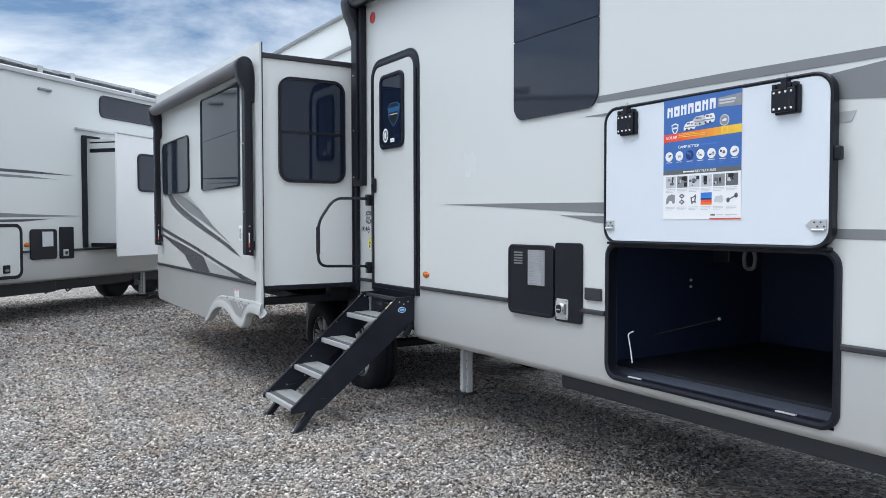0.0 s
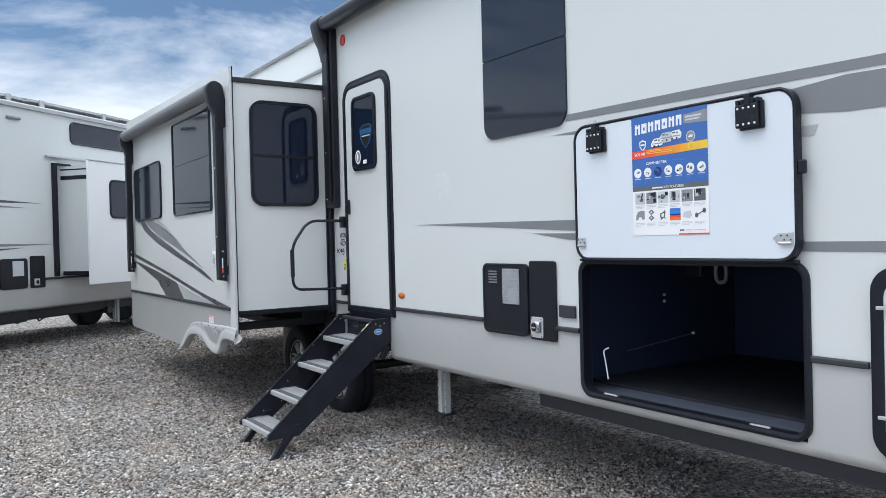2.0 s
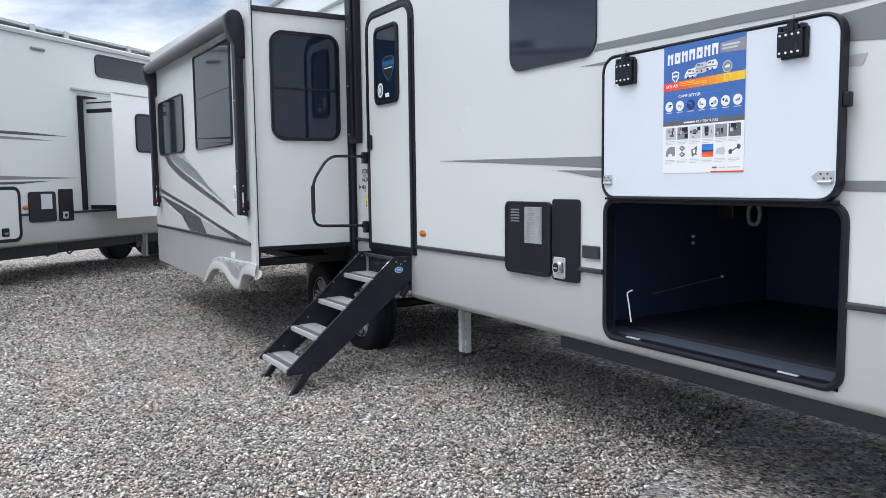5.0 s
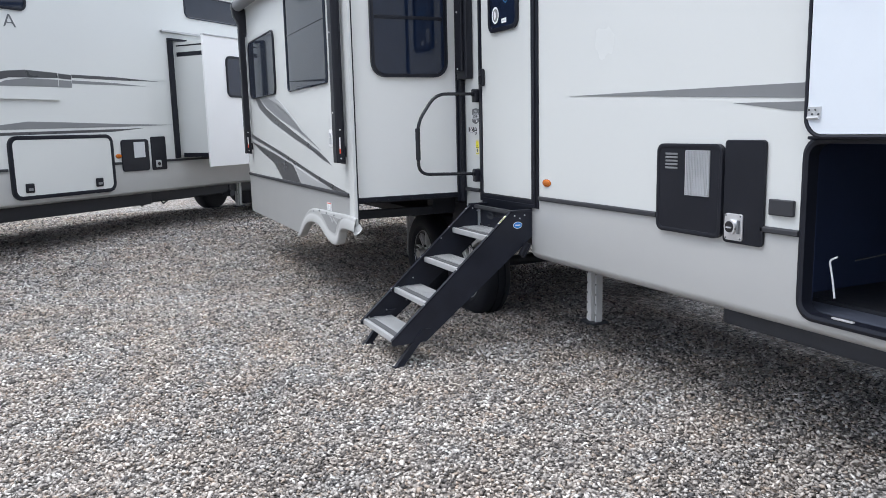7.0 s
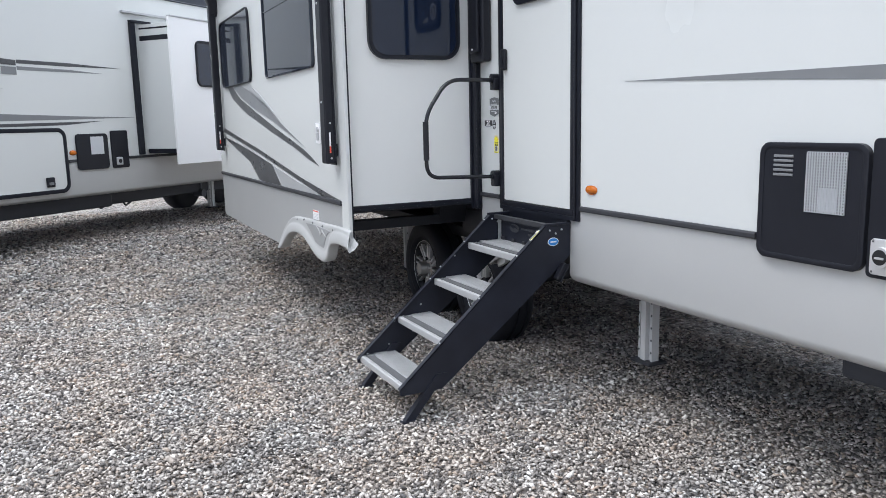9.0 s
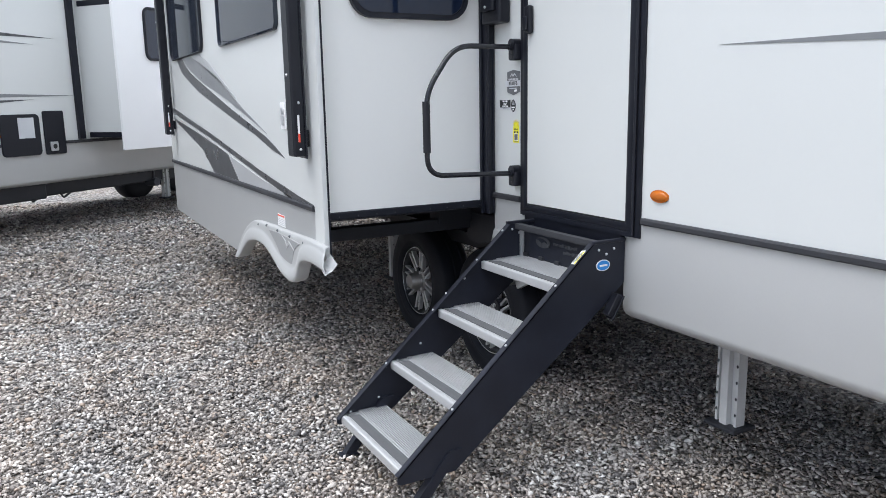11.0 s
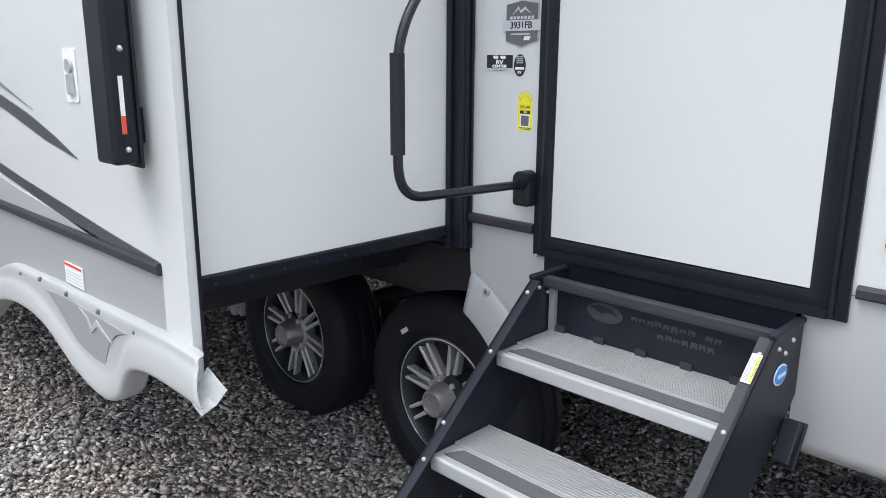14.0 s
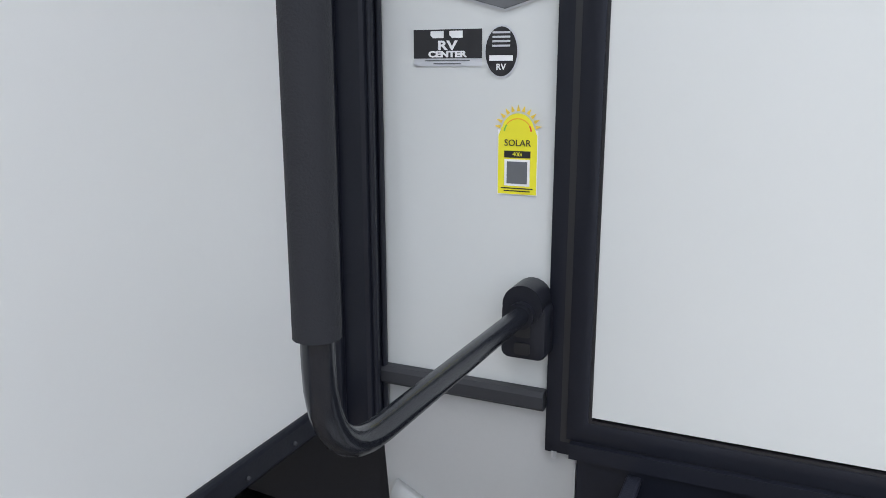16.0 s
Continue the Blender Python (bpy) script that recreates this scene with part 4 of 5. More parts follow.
# graphics on the outer face
for pts, mat in (
    ([(10.6, 1.57), (8.87, 1.359), (7.56, 1.18), (6.87, 1.101), (6.62, 1.076), (7.03, 1.076), (7.57, 1.148), (8.88, 1.324), (10.6, 1.525)], STRIPE_DARK),
    ([(10.5, 1.465), (9.36, 1.352), (8.39, 1.238), (8.12, 1.076), (8.87, 1.076), (9.01, 1.135), (9.25, 1.236), (9.71, 1.315)], STRIPE_DARK),
    ([(8.35, 1.231), (8.09, 1.076), (6.95, 1.076), (7.58, 1.135)], STRIPE_PALE),
    ([(10.07, 1.955), (9.86, 1.834), (9.55, 1.75), (9.21, 1.669), (8.4, 1.52), (7.62, 1.387), (7.29, 1.316), (7.06, 1.282), (7.22, 1.335), (7.42, 1.388), (7.77, 1.457), (8.25, 1.551), (8.91, 1.692), (9.51, 1.827), (9.85, 1.955)], STRIPE_DARK),
    ([(9.80, 1.955), (9.55, 1.859), (9.04, 1.735), (8.3, 1.601), (7.82, 1.501), (7.37, 1.4), (7.98, 1.569), (8.55, 1.754), (9.12, 1.885), (9.5, 1.955)], STRIPE_MID),
    ([(9.44, 1.95), (9.12, 1.88), (8.49, 1.726), (8.03, 1.599), (8.34, 1.711), (8.76, 1.856), (9.15, 1.95)], STRIPE_PALE),
):
    decal(pts, mat, slide, SX)
part("warning_label", box(SX - 0.003, SX + 0.001, 7.118, 7.252, 0.895, 0.96), PAPER, slide, "white warning label")
part("label_text", box(SX - 0.004, SX - 0.0031, 7.121, 7.249, 0.950, 0.958), INK_RED, slide)
for k in range(4):
    part("label_text", box(SX - 0.004, SX - 0.0031, 7.128, 7.24, 0.904 + 0.010 * k, 0.907 + 0.010 * k), INK_PALE, slide)
lockp = part("lock_plate", plate(round_rect(7.0, 7.085, 1.435, 1.575, 0.01), SX, SX - 0.004), PAPER, slide, "white label plate with a small lock")
part("key_lock", merge(box(SX - 0.014, SX - 0.004, 7.015, 7.055, 1.455, 1.51, 0.004), cyl((SX - 0.014, 7.035, 1.53), (SX - 0.004, 7.035, 1.53), 0.018, 14)), STEEL, lockp)

# slide topper awning
topper = part("awning_roller", cyl((SX - 0.085, 6.66, 2.99), (SX - 0.085, 10.47, 3.05), 0.066, 24), FABRIC, trailer, "grey rolled slide-out awning", True)
for y in (6.602, 10.37):
    arm = part("awning_arm", merge(box(SX - 0.03, SX - 0.022, y - 0.003, y + 0.103, 1.305, 3.0, 0.003), box(SX - 0.09, SX - 0.028, y, y + 0.10, 1.315, 2.95, 0.010), box(SX - 0.023, SX - 0.002, y + 0.03, y + 0.07, 1.36, 1.44), box(SX - 0.023, SX - 0.002, y + 0.03, y + 0.07, 2.7, 2.8)), BLACK_PLASTIC, topper, "black awning arm")
    part("end_cap", plate(arm_head(SX - 0.085, 2.985 if y < 8 else 3.045, 0.073), y - 0.008, y + 0.108, "y", 0.012), BLACK_PLASTIC, topper, smooth=True)
    part("warning_label", box(SX - 0.066, SX - 0.056, y - 0.0015, y + 0.001, 1.385, 1.512), PAPER, topper)
    part("label_text", box(SX - 0.066, SX - 0.056, y - 0.0022, y - 0.0014, 1.385, 1.425), INK_RED, topper)
    for z in (1.35, 1.57):
        part("screw", ball((SX - 0.056, y - 0.001, z), 0.007, u=8, v=6), STEEL, topper)
    for z in (1.70, 2.3, 2.8):
        part("screw", ball((SX - 0.091, y + 0.05, z), 0.007, u=8, v=6), STEEL, topper)
part("topper_rail", box(-0.03, -0.002, 6.60, 10.7, 3.245, 3.275, 0.006), STRIPE_MID, topper)

# ---- handrail ----
rail = thing("entry_handrail", pose(WALL, 6.257, 1.204), "black folding entry handrail with a foam grip", "handrail")
path = fillet([(-0.04, 0, 0.615), (-0.365, 0, 0.615), (-0.52, 0, 0.40), (-0.52, 0, 0.015), (-0.04, 0, 0.0)], 0.09, 8)
part("bar", tube(path, 0.0125, 14), RAIL_BLACK, rail, "black bent steel bar", True)
grip = tube([Vector((-0.52, 0, 0.124)), Vector((-0.52, 0, 0.126)), Vector((-0.52, 0, 0.359)), Vector((-0.52, 0, 0.361))], 0.0178, 16)
part("foam_grip", grip, FOAM, rail, "black foam grip", True)
for z in (0.0, 0.615):
    br = part("bracket", merge(plate(round_rect(-0.031, 0.031, z - 0.064, z + 0.012, 0.012), -0.004, -0.046, "x", 0.006), cyl((-0.050, 0.0, z + 0.012), (-0.004, 0.0, z + 0.012), 0.027, 24), cyl((-0.060, 0.0, z), (-0.030, 0, z), 0.018, 16)), BLACK_PLASTIC, rail, "black hinge bracket", True)
    for k in (-0.024, -0.048):
        part("hole", plate(round_rect(-0.011, 0.011, z + k - 0.008, z + k + 0.008, 0.004), -0.0465, -0.048), INK_BLACK, br)
        part("hole", box(-0.033, -0.017, 0.0312, 0.0325, z + k - 0.007, z + k + 0.007), INK_BLACK, br)

# ---- entry steps ----
steps = thing("entry_steps", pose(2.6, 5.8, 0), "black folding entry steps with four ribbed aluminium treads", "steps")
OX, OY = 2.6, 5.8


def sbox(x0, x1, y0, y1, z0, z1, bevel=0.0):
    return box(x0 - OX, x1 - OX, y0 - OY, y1 - OY, z0, z1, bevel)


TOE, TOP = (2.055, 0.182), (2.962, 0.978)
side = [(2.055, 0.155), TOE, TOP, (3.13, 0.985), (3.13, 0.80), (3.06, 0.74), (2.30, 0.15), (2.07, 0.15)]
for y, out in ((5.464, -1), (6.108, 1)):
    st = part("stringer", plate([(x - OX, z) for x, z in side], y - OY - 0.004, y - OY + 0.004, "y"), POWDER, steps, "black steel side stringer")
    a, b = Vector((TOE[0] - OX, 0, TOE[1])), Vector((TOP[0] - OX, 0, TOP[1]))
    d = (b - a).normalized()
    nrm = Vector((-d.z, 0, d.x))
    w = 0.028 * (-out)
    bm = bmesh.new()
    vs = [bm.verts.new((p.x, y - OY + o, p.z)) for p, o in ((a, -0.004 * -out), (b, -0.004 * -out), (b, w), (a, w))]
    vs2 = [bm.verts.new(v.co - nrm * 0.005) for v in vs]
    bm.faces.new(vs)
    bm.faces.new(vs2[::-1])
    for i in range(4):
        bm.faces.new((vs[i], vs2[i], vs2[(i + 1) % 4], vs[(i + 1) % 4]))
    bmesh.ops.recalc_face_normals(bm, faces=bm.faces)
    part("flange", bm, POWDER, st)
    part("top_bracket", sbox(2.960, 3.132, y - 0.010, y + 0.010, 0.976, 0.990, 0.004), POWDER, st)
    for x, z in ((2.99, 0.95), (3.03, 0.93), (3.07, 0.95), (2.72, 0.74), (2.61, 0.56), (2.36, 0.40), (2.12, 0.20), (2.62, 0.68), (2.48, 0.46), (2.42, 0.30), (2.30, 0.38), (2.26, 0.24)):
        if out > 0 or z > 0.9:
            part("bolt", ball((x - OX, y - OY - 0.005, z), 0.006, u=8, v=6), STEEL, st)
    for x in (2.93, 2.785, 2.545, 2.30):
        z = TOE[1] + (x - TOE[0]) * (TOP[1] - TOE[1]) / (TOP[0] - TOE[0])
        part("flange_bolt", ball((x - OX, y - OY - out * 0.012, z), 0.006, u=8, v=6), STEEL, st)
    leg = part("leg", merge(plate([(2.27 - OX, 0.24), (2.33 - OX, 0.24), (2.13 - OX, 0.006), (2.075 - OX, 0.006)], y - OY - out * 0.006 - 0.018, y - OY - out * 0.006 + 0.018, "y")), POWDER, steps, "black steel support leg")
    part("leg_foot", sbox(2.06, 2.145, y - out * 0.006 - 0.022, y - out * 0.006 + 0.022, -0.004, 0.010, 0.003), POWDER, leg)
for x, z, depth in ((2.815, 0.815, 0.245), (2.575, 0.612, 0.225), (2.325, 0.405, 0.225), (2.075, 0.198, 0.225)):
    tr = part("tread", merge(sbox(x, x + 0.08, 5.470, 6.102, z - 0.035, z - 0.004), sbox(x + 0.08, x + depth, 5.470, 6.102, z - 0.035, z - 0.016), sbox(x - 0.004, x + 0.02, 5.470, 6.102, z - 0.04, z, 0.006)), ALU, steps, "ribbed aluminium tread")
    part("ribs", merge(*[sbox(x + 0.082 + k * 0.0098, x + 0.0868 + k * 0.0098, 5.472, 6.10, z - 0.016, z + 0.003) for k in range(int((depth - 0.085) / 0.0098))]), ALU, tr)
    part("grip_strip", plate([(x + 0.026 - OX, 5.492 - OY), (x + 0.026 - OX, 6.082 - OY), (x + 0.072 - OX, 6.058 - OY), (x + 0.072 - OX, 5.516 - OY)], z - 0.004, z - 0.0005, "z"), GRIP, tr, "dark grit strip")
part("crossbar", merge(sbox(3.004, 3.036, 5.468, 6.104, 0.966, 0.978, 0.004), sbox(3.004, 3.010, 5.468, 6.104, 0.950, 0.972, 0.002)), RUBBER_TRIM, steps, "black steel crossbar", True)
riser = part("riser_panel", sbox(3.05, 3.058, 5.50, 6.10, 0.80, 0.96), POWDER, steps, "black worn riser panel")
emblem = [(0.055 * math.cos(w), 0.026 * math.sin(w)) for w in (2 * math.pi * k / 28 for k in range(28))]
part("worn_emblem", plate([(5.93 - OY + p, 0.904 + q) for p, q in emblem], 3.0475 - OX, 3.0495 - OX), WORN, riser, "scuffed pale oval emblem")
part("emblem_gap", plate([(5.93 - OY + p, 0.904 + q) for p, q in ((0.05, 0.012), (0.02, 0.019), (-0.02, 0.014), (-0.04, -0.004), (-0.02, 0.004), (0.0, 0.002), (0.02, -0.02), (0.006, -0.004))], 3.0465 - OX, 3.0475 - OX), POWDER, riser)
wear = random.Random(5)
for z0, y_start, count in ((0.900, 5.850, 11), (0.872, 5.775, 7)):
    for k in range(count):
        y, lean = y_start - 0.0222 * k - OY, wear.uniform(-0.002, 0.002)
        if k == 8:
            continue
        low, high = z0 + wear.uniform(0, 0.005), z0 + 0.019 - wear.uniform(0, 0.005)
        part("worn_print", plate([(y, low), (y - 0.006, low), (y - 0.006, low + 0.005), (y - 0.012, low + 0.005), (y - 0.012, low), (y - 0.018, low), (y - 0.018 + lean, high), (y + lean, high)], 3.0475 - OX, 3.0495 - OX), WORN, riser)
for k in range(5):
    part("mount_tab", sbox(3.040, 3.05, 5.55 + k * 0.125, 5.58 + k * 0.125, 0.815, 0.835), RUBBER_TRIM, riser)
part("support_post", sbox(3.03, 3.045, 6.08, 6.098, 0.815, 0.96), STEEL, steps)
badge = part("maker_badge", plate([(3.012 - OX + 0.036 * math.cos(a), 0.885 + 0.024 * math.sin(a)) for a in (2 * math.pi * k / 24 for k in range(24))], 5.4585 - OY, 5.456 - OY, "y"), PAPER, steps, "blue oval badge")
part("badge_face", plate([(3.012 - OX + 0.032 * math.cos(a), 0.885 + 0.020 * math.sin(a)) for a in (2 * math.pi * k / 24 for k in range(24))], 5.4560 - OY, 5.4545 - OY, "y"), LOGO_BLUE, badge)
part("badge_mark", sbox(2.992, 3.032, 5.4532, 5.4544, 0.881, 0.889), PAPER, badge)
bm = box(-0.036, 0.036, -0.010, 0.012, 0, 0.0015)
bmesh.ops.transform(bm, matrix=pose(2.900 - OX, 5.477 - OY, 0.9265, 0, -41.3, 0), verts=bm.verts)
part("caution_label", bm, PAPER, steps, "white and yellow caution label")
bm = box(-0.034, 0.034, -0.0095, -0.0035, 0.0015, 0.0022)
bmesh.ops.transform(bm, matrix=pose(2.900 - OX, 5.477 - OY, 0.9265, 0, -41.3, 0), verts=bm.verts)
part("label_band", bm, INK_YELLOW, steps)
caution = lettering("CAUTION", 0.0075, 0.0, 0.0, 0.0, INK_BLACK, steps, "caution_text", bold=0.0001, squeeze=1.25)
caution.data.transform(pose(2.900 - OX, 5.477 - OY, 0.9265, 0, -41.3, 0) @ pose(0.0, -0.0065, 0.0024, 0, 0, 180) @ pose(0, 0, 0, 90, 0, -90).inverted())
for k in range(5):
    bm = box(-0.032, 0.030 - 0.007 * (k % 3), -0.001 + 0.0024 * k, 0.0001 + 0.0024 * k, 0.0015, 0.0021)
    bmesh.ops.transform(bm, matrix=pose(2.900 - OX, 5.477 - OY, 0.9265, 0, -41.3, 0), verts=bm.verts)
    part("label_text", bm, INK_GREY, steps)
bm = merge(box(-0.014, 0.014, -0.02, 0.02, -0.05, 0.05, 0.004), box(0.014, 0.022, -0.026, 0.02, -0.056, 0.056, 0.002))
bmesh.ops.transform(bm, matrix=pose(3.05 - OX, 5.438 - OY, 0.715, 0, 32, 0), verts=bm.verts)
part("mount_bracket", bm, BLACK_PLASTIC, steps, "black angled mounting bracket")

# ---- poster and stickers ----
PX = WALL + LID_X - 0.0015
poster = thing("poster", pose(PX, 2.525, 1.922), "blue and white printed brochure poster on the raised door", "poster")
PW, PH = 0.235, 0.307


def pbox(u0, u1, v0, v1, layer):
    """u runs to the reader's right, v up, both from -1 to 1."""
    return box(-0.0006 * layer - 0.0006, -0.0006 * layer, -u1 * PW, -u0 * PW, v0 * PH, v1 * PH)


part("sheet", pbox(-1, 1, -1, 1, 0), PAPER, poster, "white paper sheet")
part("blue_field", pbox(-1, 1, -0.18, 1, 1), INK_BLUE, poster)
BAND_STOPS = ((0.80, 0.07, 0.05), (0.86, 0.10, 0.04), (0.86, 0.19, 0.04), (0.86, 0.30, 0.03), (0.86, 0.44, 0.03), (0.86, 0.56, 0.05))


def slant(u):
    return 0.02 * (u + 1)


for k in range(12):
    u0, u1 = -1 + k / 6, -1 + (k + 1) / 6
    pos = 5 * k / 11
    c0, c1 = BAND_STOPS[int(pos)], BAND_STOPS[min(5, int(pos) + 1)]
    ink = material("warm_band_print", tuple(p + (q - p) * (pos - int(pos)) for p, q in zip(c0, c1)), 0.35, vary=0.03)
    part("warm_band", plate([(-u * PW, v * PH) for u, v in ((u0, 0.29 + slant(u0)), (u1, 0.29 + slant(u1)), (u1, 0.42 + slant(u1)), (u0, 0.42 + slant(u0)))], -0.0012, -0.0018), ink, poster)
part("grey_flag", plate([(-u * PW, v * PH) for u, v in ((0.42, 0.90), (1.0, 0.93), (1.0, 0.74), (0.42, 0.76))], -0.0012, -0.0016), INK_STEEL, poster)
for k in range(7):
    u, v = -0.9 + k * 0.187, 0.70 + 0.008 * k
    notch = 0.05 if k in (0, 2, 5) else 0.0
    part("headline_block", plate([(-p * PW, q * PH) for p, q in ((u, v), (u + 0.145, v), (u + 0.15, v + 0.165), (u + 0.095, v + 0.165), (u + 0.075, v + 0.165 - notch), (u + 0.055, v + 0.165), (u + 0.005, v + 0.165))], -0.0012, -0.0018), PAPER, poster)
    part("headline_gap", pbox(u + 0.055, u + 0.095, v + (0.05 if k % 3 == 1 else 0.0), v + 0.10, 3), INK_BLUE, poster)
part("caption_bar", pbox(0.46, 0.86, 0.845, 0.875, 2), INK_PALE, poster)
part("caption_bar", pbox(0.46, 0.82, 0.80, 0.825, 2), INK_PALE, poster)
for k, (u0, u1, v0, v1) in enumerate(((0.04, 0.36, 0.53, 0.68), (-0.22, 0.12, 0.50, 0.67), (-0.44, -0.12, 0.46, 0.60))):
    pic = part("trailer_picture", plate([(-u * PW, v * PH) for u, v in ((u0, v0), (u1 - 0.03, v0 + 0.01), (u1, v0 + 0.05), (u1, v1 - 0.05), (u1 - 0.05, v1), (u0 + 0.09, v1 - 0.01), (u0 + 0.03, v1 - 0.05), (u0, v1 - 0.09))], -0.0014 - 0.0008 * k, -0.002 - 0.0008 * k), (PAPER, INK_PALE, PAPER)[k], poster)
    for p0, p1, q0, q1, ink in ((0.09, 0.17, 0.05, 0.025, INK_GREY), (0.19, 0.24, 0.06, 0.03, INK_STEEL), (0.03, 0.30, 0.10, 0.085, INK_STEEL), (0.06, 0.11, 0.145, 0.118, INK_BLACK), (0.18, 0.22, 0.145, 0.118, INK_BLACK)):
        part("picture_shade", pbox(u0 + p0, u0 + p1, v1 - q0, v1 - q1, 4.2 + 0.8 * k), ink, pic)
mark = part("shield_mark", plate([(-u * PW, v * PH) for u, v in ((-0.78, 0.57), (-0.685, 0.60), (-0.59, 0.57), (-0.60, 0.48), (-0.685, 0.40), (-0.77, 0.48))], -0.0012, -0.0018), PAPER, poster)
part("shield_field", plate([(-u * PW, v * PH) for u, v in ((-0.755, 0.555), (-0.685, 0.575), (-0.615, 0.555), (-0.625, 0.49), (-0.685, 0.43), (-0.745, 0.49))], -0.0018, -0.0024), INK_BLUE, mark)
part("shield_bar", pbox(-0.74, -0.63, 0.50, 0.53, 4), PAPER, mark)
mark = part("round_mark", disc(-0.59 * PW, 0.545 * PH, 0.027, 0.027, -0.0012, -0.0018, 24), INK_PALE, poster)
part("round_field", disc(-0.59 * PW, 0.545 * PH, 0.0225, 0.0225, -0.0018, -0.0024, 24), INK_STEEL, mark)
part("round_sign", plate([(-u * PW, v * PH) for u, v in ((0.53, 0.53), (0.64, 0.53), (0.645, 0.565), (0.60, 0.57), (0.55, 0.555))], -0.0024, -0.003), PAPER, mark)
lettering("SOLAR", 0.022, 0.77 * PW, 0.362 * PH, -0.0022, PAPER, poster, "band_text", squeeze=1.1)
for v0 in (0.345, 0.372, 0.395):
    part("band_text", pbox(-0.58, 0.12 - 0.3 * (v0 > 0.38), v0 + 0.01, v0 + 0.02, 3), INK_AMBER, poster)
part("code_square", pbox(0.52, 0.68, 0.345, 0.445, 3), INK_AMBER, poster)
part("code_field", pbox(0.55, 0.65, 0.362, 0.43, 4), INK_ORANGE, poster)
lettering("CAMP BETTER", 0.019, 0.32 * PW, 0.195 * PH, -0.0016, PAPER, poster, "subtitle", bold=0.0003, squeeze=1.1)
part("subtitle", pbox(-0.05, 0.42, 0.195, 0.215, 2), INK_SKY, poster)
specks = random.Random(11)
for k in range(7):
    u = -0.84 + k * 0.28
    ic = part("icon", disc(-u * PW, 0.05 * PH, 0.0245, 0.0245, -0.0012, -0.0018, 24), (PAPER, PAPER, INK_NAVY, PAPER, PAPER, PAPER, PAPER)[k], poster)
    if k == 1:
        lettering("TV", 0.018, -u * PW, 0.035 * PH, -0.0022, INK_GREY, ic, "icon_text", bold=0.0004)
    for j in range(4):
        y, z, ink = -u * PW + specks.uniform(-0.011, 0.011), 0.05 * PH + specks.uniform(-0.010, 0.010), (INK_GREY, INK_STEEL, INK_PALE, INK_BLACK)[(j + k) % 4]
        if k != 1:
            part("icon_mark", disc(y, z, specks.uniform(0.004, 0.009), specks.uniform(0.003, 0.007), -0.0018 - 0.0003 * j, -0.0021 - 0.0003 * j, 10), ink if k != 2 else INK_BLUE, ic)
    part("icon_caption", pbox(u - 0.08, u + 0.08, -0.055, -0.042, 2), INK_PALE, poster)
    for j in range(2):
        part("icon_caption", pbox(u - 0.10, u + 0.10 - 0.05 * (j + k % 2), -0.085 - 0.03 * j, -0.075 - 0.03 * j, 2), INK_SKY, poster)
part("grey_band", pbox(-1, 1, -0.255, -0.18, 1), INK_GREY, poster)
part("band_text", pbox(-0.45, -0.16, -0.228, -0.207, 2), PAPER, poster)
lettering("KEY FEATURES", 0.0165, -0.13 * PW, -0.2175 * PH, -0.0016, PAPER, poster, "band_text", squeeze=1.15)
for k in range(6):
    u = -0.93 + k * 0.315
    ph = part("photo", pbox(u, u + 0.28, -0.475, -0.285, 1), (INK_PALE, INK_STEEL, INK_PALE, INK_PALE, INK_STEEL, INK_GREY)[k], poster)
    for j in range(7):
        a, c = u + specks.uniform(0.01, 0.20), specks.uniform(-0.46, -0.34)
        part("photo_detail", pbox(a, min(u + 0.275, a + specks.uniform(0.02, 0.11)), c, min(-0.29, c + specks.uniform(0.015, 0.12)), 2 + 0.3 * j), specks.choice((INK_GREY, INK_STEEL, INK_BLACK, INK_PALE, INK_BLACK)), ph)
    for j in range(3):
        part("photo_caption", pbox(u, u + 0.26 - 0.06 * (j == 2), -0.505 - 0.022 * j, -0.496 - 0.022 * j, 1), INK_PALE, poster)
        part("photo_caption", pbox(u, u + 0.25 - 0.07 * (j == 2), -0.80 - 0.022 * j, -0.791 - 0.022 * j, 1), INK_PALE, poster)


def print_shape(pts, u, ink, layer=1.0):
    return part("photo", plate([(-(u + p) * PW, q * PH) for p, q in pts], -0.0006 * layer, -0.0006 * (layer + 1)), ink, poster)


U = [-0.93 + k * 0.315 for k in range(6)]
print_shape([(0.01, -0.74), (0.02, -0.65), (0.07, -0.60), (0.16, -0.58), (0.25, -0.59), (0.26, -0.72), (0.20, -0.74), (0.16, -0.69), (0.10, -0.69), (0.06, -0.74)], U[0], INK_STEEL)
for q in (-0.615, -0.71):
    print_shape([(0.05, q), (0.13, q + 0.045), (0.21, q), (0.13, q - 0.045)], U[1], INK_GREY)
    print_shape([(0.09, q), (0.13, q + 0.02), (0.17, q), (0.13, q - 0.02)], U[1], INK_PALE, 2)
print_shape([(0.05, -0.64), (0.12, -0.63), (0.18, -0.59), (0.20, -0.63), (0.18, -0.70), (0.20, -0.735), (0.14, -0.72), (0.08, -0.755), (0.06, -0.71)], U[2], INK_GREY)
print_shape([(0.09, -0.655), (0.16, -0.64), (0.15, -0.70), (0.10, -0.705)], U[2], PAPER, 2)
for q0, q1, ink in ((-0.62, -0.57, INK_SKY), (-0.66, -0.62, LOGO_BLUE), (-0.685, -0.66, INK_NAVY), (-0.72, -0.685, INK_RED), (-0.765, -0.72, INK_SCARLET)):
    part("photo", pbox(U[3], U[3] + 0.28, q0, q1, 1), ink, poster)
